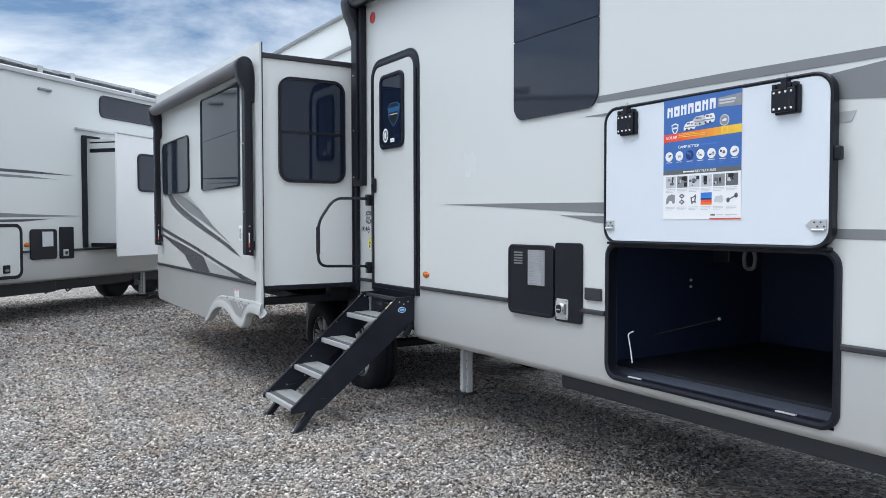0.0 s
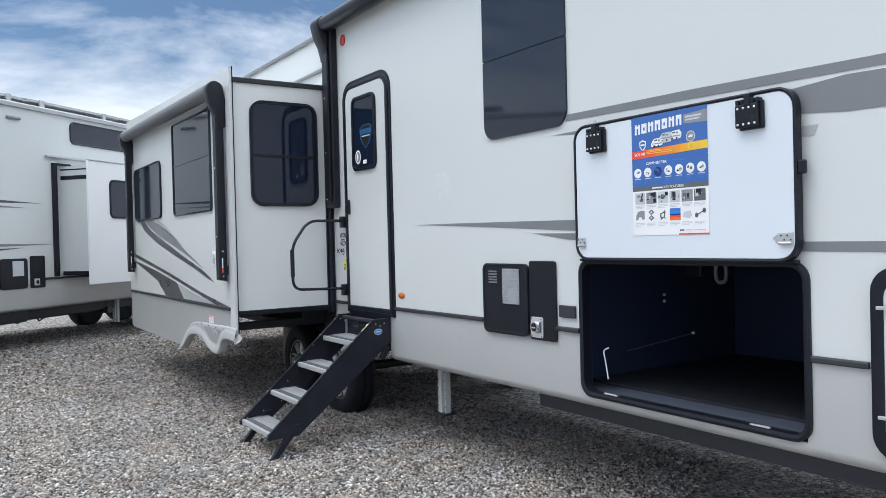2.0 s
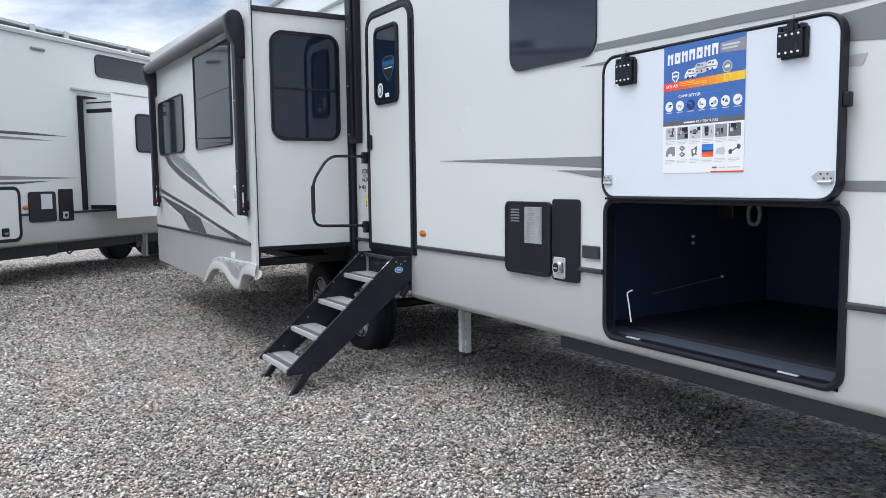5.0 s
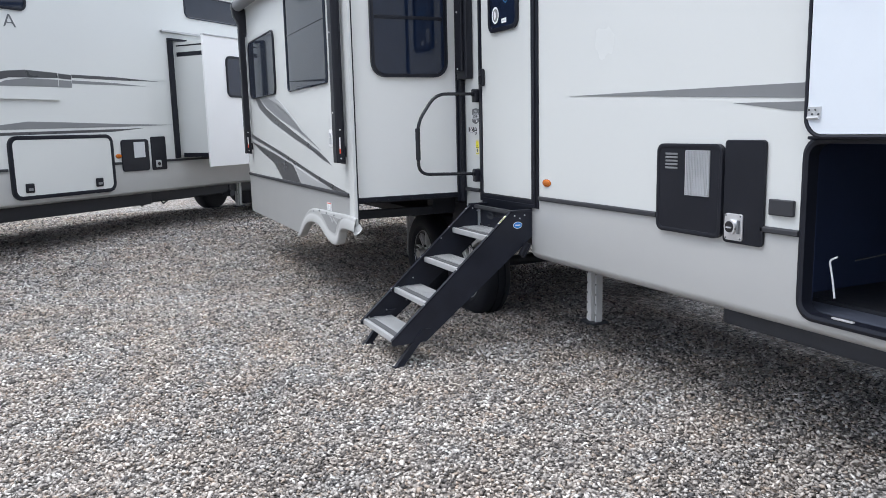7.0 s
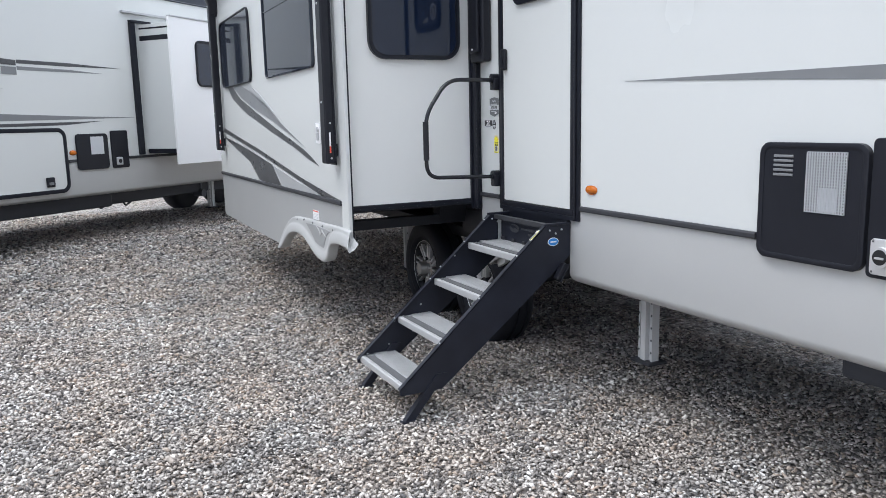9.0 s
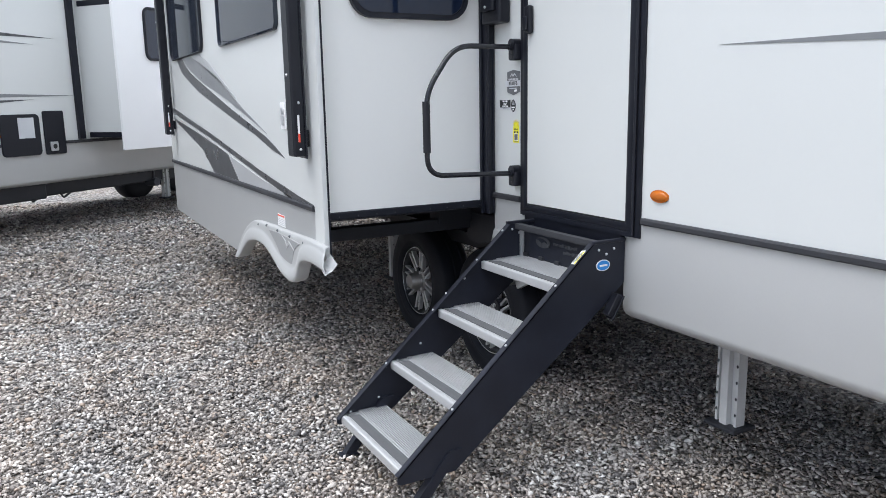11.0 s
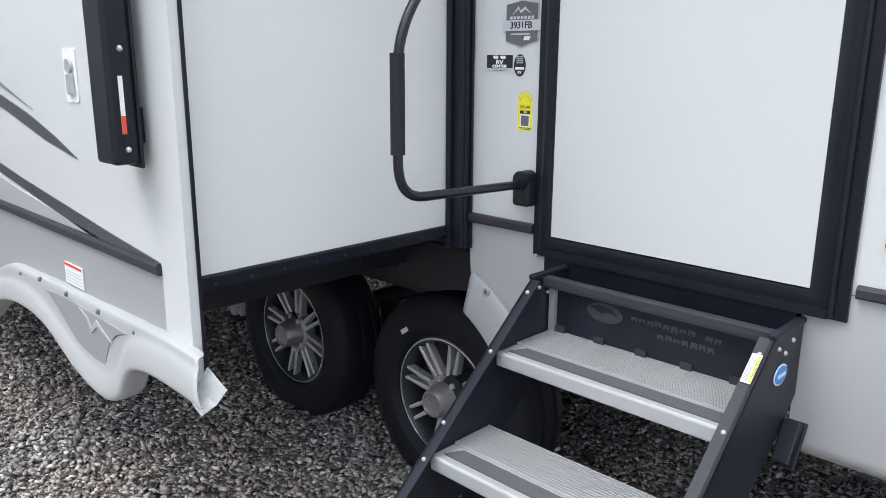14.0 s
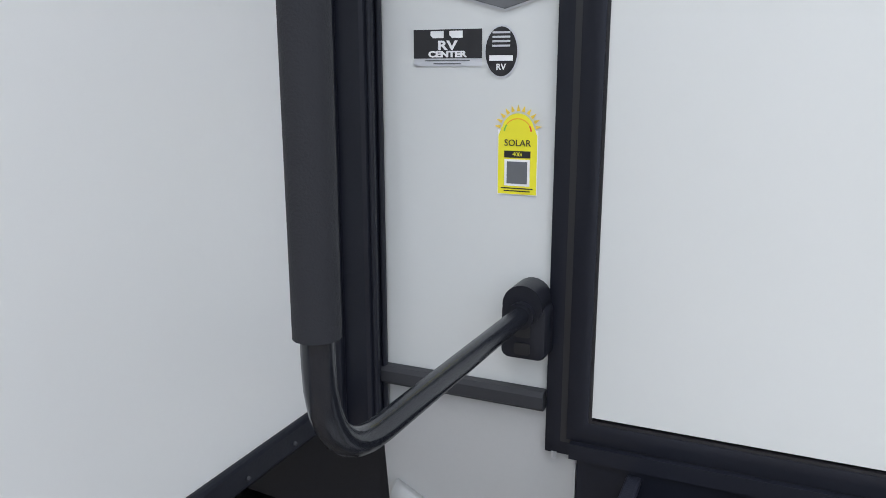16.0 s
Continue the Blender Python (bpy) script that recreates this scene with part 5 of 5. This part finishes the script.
print_shape([(0.02, -0.72), (0.05, -0.64), (0.22, -0.62), (0.25, -0.70), (0.20, -0.74)], U[4], INK_PALE)
for p, q in ((0.05, -0.70), (0.24, -0.63)):
    part("photo", disc(-(U[5] + p) * PW, q * PH, 0.010, 0.012, -0.0006, -0.0012, 14), INK_GREY, poster)
print_shape([(0.05, -0.71), (0.24, -0.64), (0.24, -0.62), (0.05, -0.69)], U[5], INK_GREY)
part("footer_text", pbox(0.27, 0.38, -0.94, -0.915, 1), INK_GREY, poster)
part("footer_text", pbox(0.42, 0.58, -0.935, -0.92, 1), INK_PALE, poster)
part("footer_text", pbox(0.62, 0.92, -0.935, -0.92, 1), INK_PALE, poster)
part("footer_bar", pbox(0.24, 1.0, -1.0, -0.978, 1), INK_RED, poster)

s1 = thing("dealer_sticker", pose(WALL - 0.0008, 6.384, 1.5415), "black and white dealer sticker on the wall", "sticker")
part("backing", box(-0.0005, 0, -0.049, 0.049, -0.0235, 0.0235), INK_PALE, s1)
part("black_field", box(-0.001, -0.0005, -0.049, 0.049, -0.0135, 0.0235), INK_BLACK, s1)
for y0, y1 in ((0.005, 0.024), (-0.022, -0.003)):
    part("logo_block", plate([(y0, 0.0125), (y0 + 0.015, 0.0125), (y1, 0.016), (y1, 0.021), (y1 - 0.002, 0.0215), (y0, 0.0215)], -0.001, -0.0014), PAPER, s1)
for text, size, z in (("RV", 0.0165, 0.0025), ("CENTER", 0.0105, -0.0085)):
    lettering(text, size, 0.0, z, -0.0014, PAPER, s1, bold=0.0005, squeeze=1.4)
part("small_print", box(-0.001, -0.0005, -0.032, 0.032, -0.017, -0.0155), INK_GREY, s1)
part("small_print", box(-0.001, -0.0005, -0.02, 0.02, -0.021, -0.0195), INK_GREY, s1)

s2 = thing("seal_sticker", pose(WALL - 0.0008, 6.3085, 1.536), "oval black and grey certification sticker", "sticker")
part("rim", disc(0, 0, 0.0235, 0.0335, 0, -0.0005), INK_PALE, s2)
part("black_field", disc(0, 0, 0.0215, 0.031, -0.0005, -0.001), INK_BLACK, s2)
for k in range(4):
    part("small_print", box(-0.0015, -0.001, -0.012, 0.012, 0.006 + 0.0055 * k, 0.0085 + 0.0055 * k), INK_PALE, s2)
part("number_bar", box(-0.0015, -0.001, -0.016, 0.016, -0.0115, -0.0045), PAPER, s2)
lettering("RV", 0.011, 0.0, -0.0195, -0.0014, PAPER, s2, bold=0.0002)

s3 = thing("solar_sticker", pose(WALL - 0.0008, 6.284, 1.407), "yellow sun-shaped solar rating sticker", "sticker")
part("border", plate([(-0.0275, -0.055), (0.0275, -0.055), (0.0275, 0.030), (-0.0275, 0.030)], 0, -0.0004), PAPER, s3)
part("yellow_field", plate([(-0.0265, -0.0540), (0.0265, -0.0540), (0.0265, 0.022), (0.022, 0.034), (-0.022, 0.034), (-0.0265, 0.022)], -0.0004, -0.0008), INK_YELLOW, s3)
part("sun_dome", plate(arc(0, 0.030, 0.0215, 0, 180, 16), 0, -0.0012), INK_YELLOW, s3)
for k in range(11):
    w = radians(9 + 16.2 * k)
    tip, foot = 0.0325, 0.0245
    part("sun_ray", plate([(foot * math.cos(w - 0.10), 0.030 + foot * math.sin(w - 0.10)), (tip * math.cos(w), 0.030 + tip * math.sin(w)), (foot * math.cos(w + 0.10), 0.030 + foot * math.sin(w + 0.10))], 0, -0.0008), INK_AMBER, s3)
part("orange_arc", plate(arc(0, 0.026, 0.0195, 35, 150, 12) + arc(0, 0.026, 0.0180, 150, 35, 12), -0.0012, -0.0016), INK_ORANGE, s3)
part("red_arc", plate(arc(0, 0.026, 0.0195, 150, 172, 5) + arc(0, 0.026, 0.0175, 172, 150, 5), -0.0012, -0.0016), INK_RED, s3)
part("green_arc", plate(arc(0, 0.026, 0.0195, 8, 35, 5) + arc(0, 0.026, 0.0175, 35, 8, 5), -0.0012, -0.0016), INK_GREEN, s3)
lettering("SOLAR", 0.012, 0.0, 0.013, -0.0012, INK_BLACK, s3, squeeze=1.0)
part("black_bar", box(-0.0012, -0.0008, -0.018, 0.018, -0.006, 0.003), INK_BLACK, s3)
lettering("400i", 0.0075, 0.0, -0.0015, -0.0015, INK_YELLOW, s3)
part("code_square", box(-0.0012, -0.0008, -0.0175, 0.0175, -0.043, -0.008), PAPER, s3)
part("code_field", box(-0.0015, -0.0012, -0.014, 0.014, -0.040, -0.011), INK_GREY, s3)
part("small_print", box(-0.0012, -0.0008, -0.022, 0.022, -0.047, -0.0455), INK_BLACK, s3)
part("small_print", box(-0.0012, -0.0008, -0.018, 0.018, -0.0505, -0.049), INK_BLACK, s3)

s4 = thing("model_badge", pose(WALL - 0.0008, 6.304, 1.650), "grey shield badge with a silver model number band", "badge")
shield = part("shield", plate([(-0.056, 0.053), (0, 0.062), (0.056, 0.053), (0.056, -0.046), (0, -0.062), (-0.056, -0.046)], 0, -0.004, "x", 0.001), INK_GREY, s4, "dark grey shield")
part("shield_rim", plate([(-0.059, 0.055), (0, 0.0645), (0.059, 0.055), (0.059, -0.048), (0, -0.0645), (-0.059, -0.048)], 0, -0.002), INK_PALE, shield)
part("silver_band", box(-0.006, -0.004, -0.069, 0.069, -0.019, 0.010, 0.0008), GRILLE, s4, "silver number band")
lettering("3931FB", 0.026, 0.0, -0.0045, -0.0064, INK_BLACK, s4, bold=0.0005)
part("peak_mark", plate([(0.034, 0.024), (0.012, 0.047), (0.004, 0.036), (-0.012, 0.046), (-0.034, 0.026), (-0.012, 0.038), (0.002, 0.028), (0.012, 0.040)], -0.004, -0.0046), INK_PALE, s4)
for k in range(7):
    part("name_block", box(-0.0046, -0.004, -0.044 + 0.0128 * k, -0.035 + 0.0128 * k, 0.0125, 0.0205), INK_PALE, s4)
part("pale_mark", box(-0.0046, -0.004, -0.030, 0.038, -0.030, -0.026), INK_PALE, s4)
part("pale_mark", plate([(-0.034, -0.034), (-0.012, -0.034), (-0.008, -0.045), (-0.028, -0.045)], -0.004, -0.0046), PAPER, s4)

dx = WALL - 0.023
s5 = thing("window_sticker", pose(dx, 5.775, 2.525) @ Matrix.Diagonal((1, 1.2, 0.76, 1)), "blue shield sticker on the door window", "sticker")
part("shield", plate([(-0.09, 0.10), (-0.05, 0.135), (0.05, 0.135), (0.09, 0.10), (0.085, 0.0), (0.05, -0.08), (0, -0.135), (-0.05, -0.08), (-0.085, 0.0)], 0, -0.0006), LOGO_DIM, s5)
part("shield_field", plate([(-0.08, 0.095), (-0.045, 0.125), (0.045, 0.125), (0.08, 0.095), (0.075, 0.0), (0.042, -0.075), (0, -0.12), (-0.042, -0.075), (-0.075, 0.0)], -0.0006, -0.001), INK_BLACK, s5)
part("shield_bar", box(-0.0014, -0.001, -0.08, 0.08, 0.03, 0.085), LOGO_DIM, s5)
part("shield_bar", box(-0.0014, -0.001, -0.06, 0.06, 0.0, 0.012), INK_PALE, s5)
s6 = thing("window_sticker", pose(dx, 5.925, 2.36), "round white and green sticker on the door window", "sticker")
part("disc", disc(0, 0, 0.05, 0.06, 0, -0.0006), PAPER, s6)
part("green_ring", disc(0, 0, 0.038, 0.045, -0.0006, -0.001), STRIPE_MID, s6)
part("white_mark", disc(0.006, 0.0, 0.015, 0.03, -0.001, -0.0014), PAPER, s6)
s7 = thing("window_sticker", pose(dx, 5.80, 2.31), "small white label on the door window", "sticker")
part("label", box(-0.0006, 0, -0.035, 0.035, -0.016, 0.016), PAPER, s7)
part("label_text", box(-0.001, -0.0006, -0.025, 0.025, -0.004, 0.004), INK_PALE, s7)

# ---- the far trailer, parked at an angle ----
B = pose(0.57, 11.8, 0, 0, 0, 130)
other = thing("travel_trailer", B, "white fifth-wheel travel trailer with grey stripes parked at an angle", "trailer", "parked trailers")
part("side_wall", panels(-8.0, 9.0, 1.205, 3.66, [], 0.0, 0.05), GELCOAT, other, "glossy white fibreglass side wall")
part("far_wall", panels(-8.0, 9.0, 0.9, 3.66, [], 2.37, 2.42), GELCOAT, other)
part("end_wall", merge(box(0.05, 2.37, 8.95, 9.0, 0.9, 3.66), box(0.05, 2.37, -8.0, -7.95, 0.9, 3.66)), GELCOAT, other)
part("roof", plate([(-0.02, 3.66), (2.44, 3.66), (2.42, 3.71), (1.2, 3.78), (0.0, 3.71)], -8.0, 9.0, "y"), SMOOTH_WHITE, other, "white membrane roof")
part("gutter", box(-0.04, -0.002, -8.0, 9.0, 3.63, 3.69, 0.008), STRIPE_PALE, other, "grey roof gutter rail")
part("skirt", profile_run(skirt_profile(1.203, 0.765, 0.055), -8.0, 9.0), SILVER, other, "silver-grey lower skirt", True)
for y0, y1 in ((-8.0, -0.99), (-0.19, -0.08), (1.42, 9.0)):
    part("belt_trim", box(-0.02, 0.003, y0, y1, 1.19, 1.222, 0.005), RUBBER_TRIM, other, "dark rubber belt trim")
part("underbelly", box(0.24, 2.3, -8.0, 9.0, 0.80, 0.88), CHASSIS, other)
part("drop_frame", merge(box(0.14, 2.2, -0.8, 9.0, 0.60, 0.80, 0.02), box(0.45, 2.2, -3.5, -0.8, 0.585, 0.80, 0.02)), CHASSIS, other, "black underbelly storage frame")
part("frame_rail", box(0.30, 0.40, -8.0, -0.8, 0.62, 0.80), CHASSIS, other)
jack(other, 0.28, -2.82, 0.82, 0.345)
for x, y in ((1.85, -4.0), (1.85, -4.95), (0.40, -3.95)):
    part("wheel", lathe([(0.24, 0.2), (0.24, 0.33), (0.225, 0.375), (0.2, 0.39), (0.04, 0.39), (0.015, 0.375), (0.0, 0.33), (0.02, 0.2), (0.05, 0.0)], 40), TYRE, other, "black tyre under the body", True).location = (x, y, 0.555)
part("leg_motor", merge(cyl((0.24, -2.60, 0.60), (0.40, -2.60, 0.60), 0.055, 18), cyl((0.30, -2.60, 0.60), (0.30, -2.60, 0.74), 0.02, 12)), FRAME_PAINT, other, "dark landing leg motor", True)
part("fold_bracket", tube(fillet([(0.2, -0.62, 0.64), (0.2, -0.66, 0.58), (0.2, -0.75, 0.62)], 0.02), 0.012), CHASSIS, other)
part("fold_bracket", tube(fillet([(0.2, -1.02, 0.64), (0.2, -1.06, 0.58), (0.2, -1.15, 0.62)], 0.02), 0.012), CHASSIS, other)
for k, (y0, y1) in enumerate(((-0.06, 1.40), (1.67, 3.05))):
    bd = part("bay_door", plate(round_rect(y0 + 0.03, y1 - 0.03, 0.88, 1.56, 0.08), -0.03, 0.01), GELCOAT, other, "shut white storage door")
    part("edge_trim", ring(round_rect(y0, y1, 0.85, 1.59, 0.11), round_rect(y0 + 0.045, y1 - 0.045, 0.895, 1.545, 0.07), 0.0, -0.038, 0.005), TRIM, bd, "black rubber edge trim", True)
    for y in (y0 + 0.27, y1 - 0.21):
        part("paddle_latch", box(-0.05, -0.028, y - 0.055, y + 0.055, 0.93, 1.04, 0.015), BLACK_PLASTIC, bd, "black paddle latch")
        part("latch_dish", box(-0.054, -0.05, y - 0.03, y + 0.03, 0.955, 0.985, 0.004), STRIPE_MID, bd)
h2 = part("water_heater_door", plate(round_rect(-0.665, -0.20, 1.09, 1.515, 0.045), 0.0, -0.024, "x", 0.006), BLACK_PLASTIC, other, "black water heater door with pale vent")
part("mesh_grille", box(-0.028, -0.023, -0.59, -0.40, 1.27, 1.48), INK_PALE, h2)
c2 = part("utility_cover", plate(round_rect(-0.985, -0.72, 1.085, 1.545, 0.02), 0.0, -0.016, "x", 0.004), BLACK_PLASTIC, other, "flat black utility cover")
part("power_inlet", box(-0.035, -0.016, -0.87, -0.77, 1.12, 1.22, 0.012), STEEL, c2)
part("inlet_hole", disc(-0.82, 1.17, 0.026, 0.026, -0.035, -0.037), INK_BLACK, c2)
part("marker_lamp", ball((-0.004, -0.155, 1.30), 0.05, (0.4, 1, 0.6), 16, 10), AMBER, other, "amber marker lamp", True)
for pts, mat in (
    ([(0.45, 2.325), (-0.2, 2.325), (-0.98, 2.30), (-0.2, 2.285), (0.45, 2.285)], STRIPE_DARK),
    ([(0.45, 2.255), (-0.2, 2.25), (-0.72, 2.225), (0.45, 2.215)], STRIPE_MID),
    ([(-1.2, 1.705), (-0.3, 1.72), (0.6, 1.745), (1.1, 1.755), (1.5, 1.71), (1.5, 1.66), (-0.3, 1.685)], STRIPE_MID),
    ([(-0.65, 1.665), (-0.2, 1.655), (1.5, 1.63), (1.5, 1.595), (-0.1, 1.62)], STRIPE_DARK),
):
    decal(pts, mat, other)
decal([(0.655, 2.33), (0.46, 2.318), (0.46, 2.262), (0.655, 2.27)], STRIPE_DARK, other, -0.003)
decal([(0.655, 2.25), (0.46, 2.245), (0.46, 2.165), (0.655, 2.165)], STRIPE_MID, other, -0.003)
cap = part("front_section", panels(0.66, 9.0, 2.01, 3.60, [], -0.03, 0.0), GELCOAT, other, "raised front section of the wall")
decal([(0.67, 2.33), (1.1, 2.345), (1.35, 2.32), (1.8, 2.22), (2.1, 2.1), (2.1, 2.02), (1.6, 2.17), (1.3, 2.25), (0.67, 2.27)], STRIPE_DARK, cap, -0.03)
decal([(0.67, 2.25), (1.1, 2.25), (1.35, 2.215), (1.5, 2.15), (0.67, 2.165)], STRIPE_MID, cap, -0.03)
part("lettering_bar", merge(plate([(1.165, 2.81), (1.145, 2.81), (1.215, 2.95), (1.235, 2.95)], -0.031, -0.034), plate([(1.30, 2.81), (1.28, 2.81), (1.215, 2.95), (1.235, 2.95)], -0.031, -0.034), box(-0.034, -0.031, 1.18, 1.27, 2.85, 2.862)), INK_GREY, cap, "grey mark")
framed_window(cap, 1.0, 2.1, 3.0, 3.45, -0.03, 0.09, 0.03, label="dark tinted window")
framed_window(other, -3.6, -1.55, 3.23, 3.575, 0.0, 0.09, 0.02, GLASS_SOFT, label="long dark tinted window", frame_mat=GLASS_SOFT)
part("drip_rail", box(-0.05, 0.0, -1.95, -1.05, 2.985, 3.015, 0.006), STRIPE_PALE, other, "grey drip rail")
part("porch_lamp", box(-0.035, 0.0, -0.62, -0.38, 3.455, 3.495, 0.014), STRIPE_MID, other, "small grey wall lamp")
# slide-out of the far trailer
osl = part("slide_out", box(-0.53, 0.0, -5.4, -1.30, 1.27, 2.86), SMOOTH_WHITE, other, "extended white slide-out room")
part("outer_face", box(-0.56, -0.53, -5.45, -1.27, 1.10, 2.93, 0.004), FACE_WHITE, osl, "bright white outer face of the slide-out")
for b in ((-0.04, 0.0, -1.245, -1.165, 1.23, 2.88), (-0.538, -0.04, -1.318, -1.296, 1.24, 1.30), (-0.538, -0.04, -1.318, -1.296, 2.66, 2.72), (-0.538, -0.04, -1.318, -1.296, 2.80, 2.82), (-0.06, 0.0, -1.5, -1.165, 2.88, 2.91)):
    part("slide_seal", box(*b, 0.004), TRIM, osl, "black slide-out surround")
part("top_rail", box(-0.57, -0.50, -5.45, -1.30, 2.93, 2.95, 0.004), STRIPE_PALE, osl)
framed_window(osl, -2.9, -1.71, 2.085, 2.675, -0.56, 0.09, 0.03, label="dark tinted window")
# rails and panels on its roof
for k, (y0, y1, za, zb) in enumerate(((2.9, 1.0, 3.835, 3.83), (1.05, -0.95, 3.835, 3.79), (-0.85, -2.85, 3.80, 3.81), (-2.9, -4.9, 3.81, 3.765))):
    panel = part("roof_panel", plate([(y0, za), (y1, zb), (y1, zb + 0.035), (y0, za + 0.035)], 0.18, 0.92), STRIPE_PALE, other, "thin grey-framed roof panel")
    part("panel_cells", plate([(y0 - 0.03, za + 0.036), (y1 + 0.03, zb + 0.036), (y1 + 0.03, zb + 0.040), (y0 - 0.03, za + 0.040)], 0.22, 0.88), GLASS, panel)
    for y in (y0 - 0.35, y1 + 0.35):
        part("panel_bracket", merge(box(0.15, 0.18, y - 0.04, y + 0.04, 3.70, 3.845, 0.004), box(0.10, 0.18, y - 0.05, y + 0.05, 3.705, 3.715)), STRIPE_PALE, panel)


# ---- loose stones on the yard ----
def build_stones():
    rng = np.random.default_rng(7)
    ring_of = [(math.cos(math.pi * k / 3), math.sin(math.pi * k / 3), 0.35 if k % 2 else -0.35) for k in range(6)]
    bv = np.array([*ring_of, (0, 0, 1), (0, 0, -1)])
    bf = np.array([(k, (k + 1) % 6, 6) for k in range(6)] + [((k + 1) % 6, k, 7) for k in range(6)])
    gap = 0.0196
    gx, gy = np.meshgrid(np.arange(-4.4, 4.6, gap), np.arange(2.3, 11.4, gap), indexing="ij")
    p = np.stack((gx.ravel(), gy.ravel()), -1)
    p += rng.uniform(-0.5, 0.5, p.shape) * gap
    keep = (p[:, 1] > 2.3 + np.abs(p[:, 0] - 1.6) * 0.35) & (p[:, 0] > -2.8 - (p[:, 1] - 4.5) * 0.22 + np.maximum(0, 4.5 - p[:, 1]) * 0.8)
    keep &= rng.random(len(p)) < np.interp(p[:, 1], (6.0, 8.0, 11.0), (0.93, 0.6, 0.44))
    p = p[keep]
    wide = rng.uniform((-9.0, 7.5), (7.5, 15.5), (110000, 2))
    wide = wide[(wide[:, 1] > 11.4) | (wide[:, 0] < -2.8 - (wide[:, 1] - 4.5) * 0.22) | (wide[:, 0] > 4.6)]
    p = np.concatenate((p, wide))
    n = len(p)
    r = rng.uniform(0.0068, 0.0128, n) * np.interp(p[:, 1], (6.0, 9.0, 12.0), (1.0, 1.2, 1.6)) * np.where(rng.random(n) < 0.06, 1.35, 1.0)
    scale = np.stack((r * rng.uniform(0.95, 1.7, n), r * rng.uniform(0.65, 1.0, n), r * rng.uniform(0.42, 0.8, n)), -1)
    a = rng.uniform(0, 2 * np.pi, n)
    tilt = rng.uniform(-0.65, 0.65, n)
    shape = bv[None] * (1 + rng.uniform(-0.35, 0.35, (n, len(bv), 1)))
    v = shape * scale[:, None, :]
    ct, stl = np.cos(tilt)[:, None], np.sin(tilt)[:, None]
    v = np.stack((v[..., 0] * ct - v[..., 2] * stl, v[..., 1], v[..., 0] * stl + v[..., 2] * ct), -1)
    ca, sa = np.cos(a)[:, None], np.sin(a)[:, None]
    v = np.stack((v[..., 0] * ca - v[..., 1] * sa, v[..., 0] * sa + v[..., 1] * ca, v[..., 2]), -1)
    z = ground_height(p[:, 0], p[:, 1]) + scale[:, 2] * 0.5 + rng.uniform(0, 0.013, n) + 0.004
    v += np.stack((p[:, 0], p[:, 1], z), -1)[:, None, :]
    f = bf[None] + (np.arange(n) * len(bv))[:, None, None]
    me = bpy.data.meshes.new("gravel")
    nv, nf = n * len(bv), n * len(bf)
    me.vertices.add(nv)
    me.vertices.foreach_set("co", v.reshape(-1).astype(np.float32))
    me.loops.add(nf * 3)
    me.loops.foreach_set("vertex_index", f.reshape(-1).astype(np.int32))
    me.polygons.add(nf)
    me.polygons.foreach_set("loop_start", np.arange(0, nf * 3, 3, dtype=np.int32))
    me.update(calc_edges=True)
    me.materials.append(STONES)
    tagged(new("gravel", me), "loose grey, tan and white crushed stones over the yard", "gravel", kind="stuff")


build_stones()
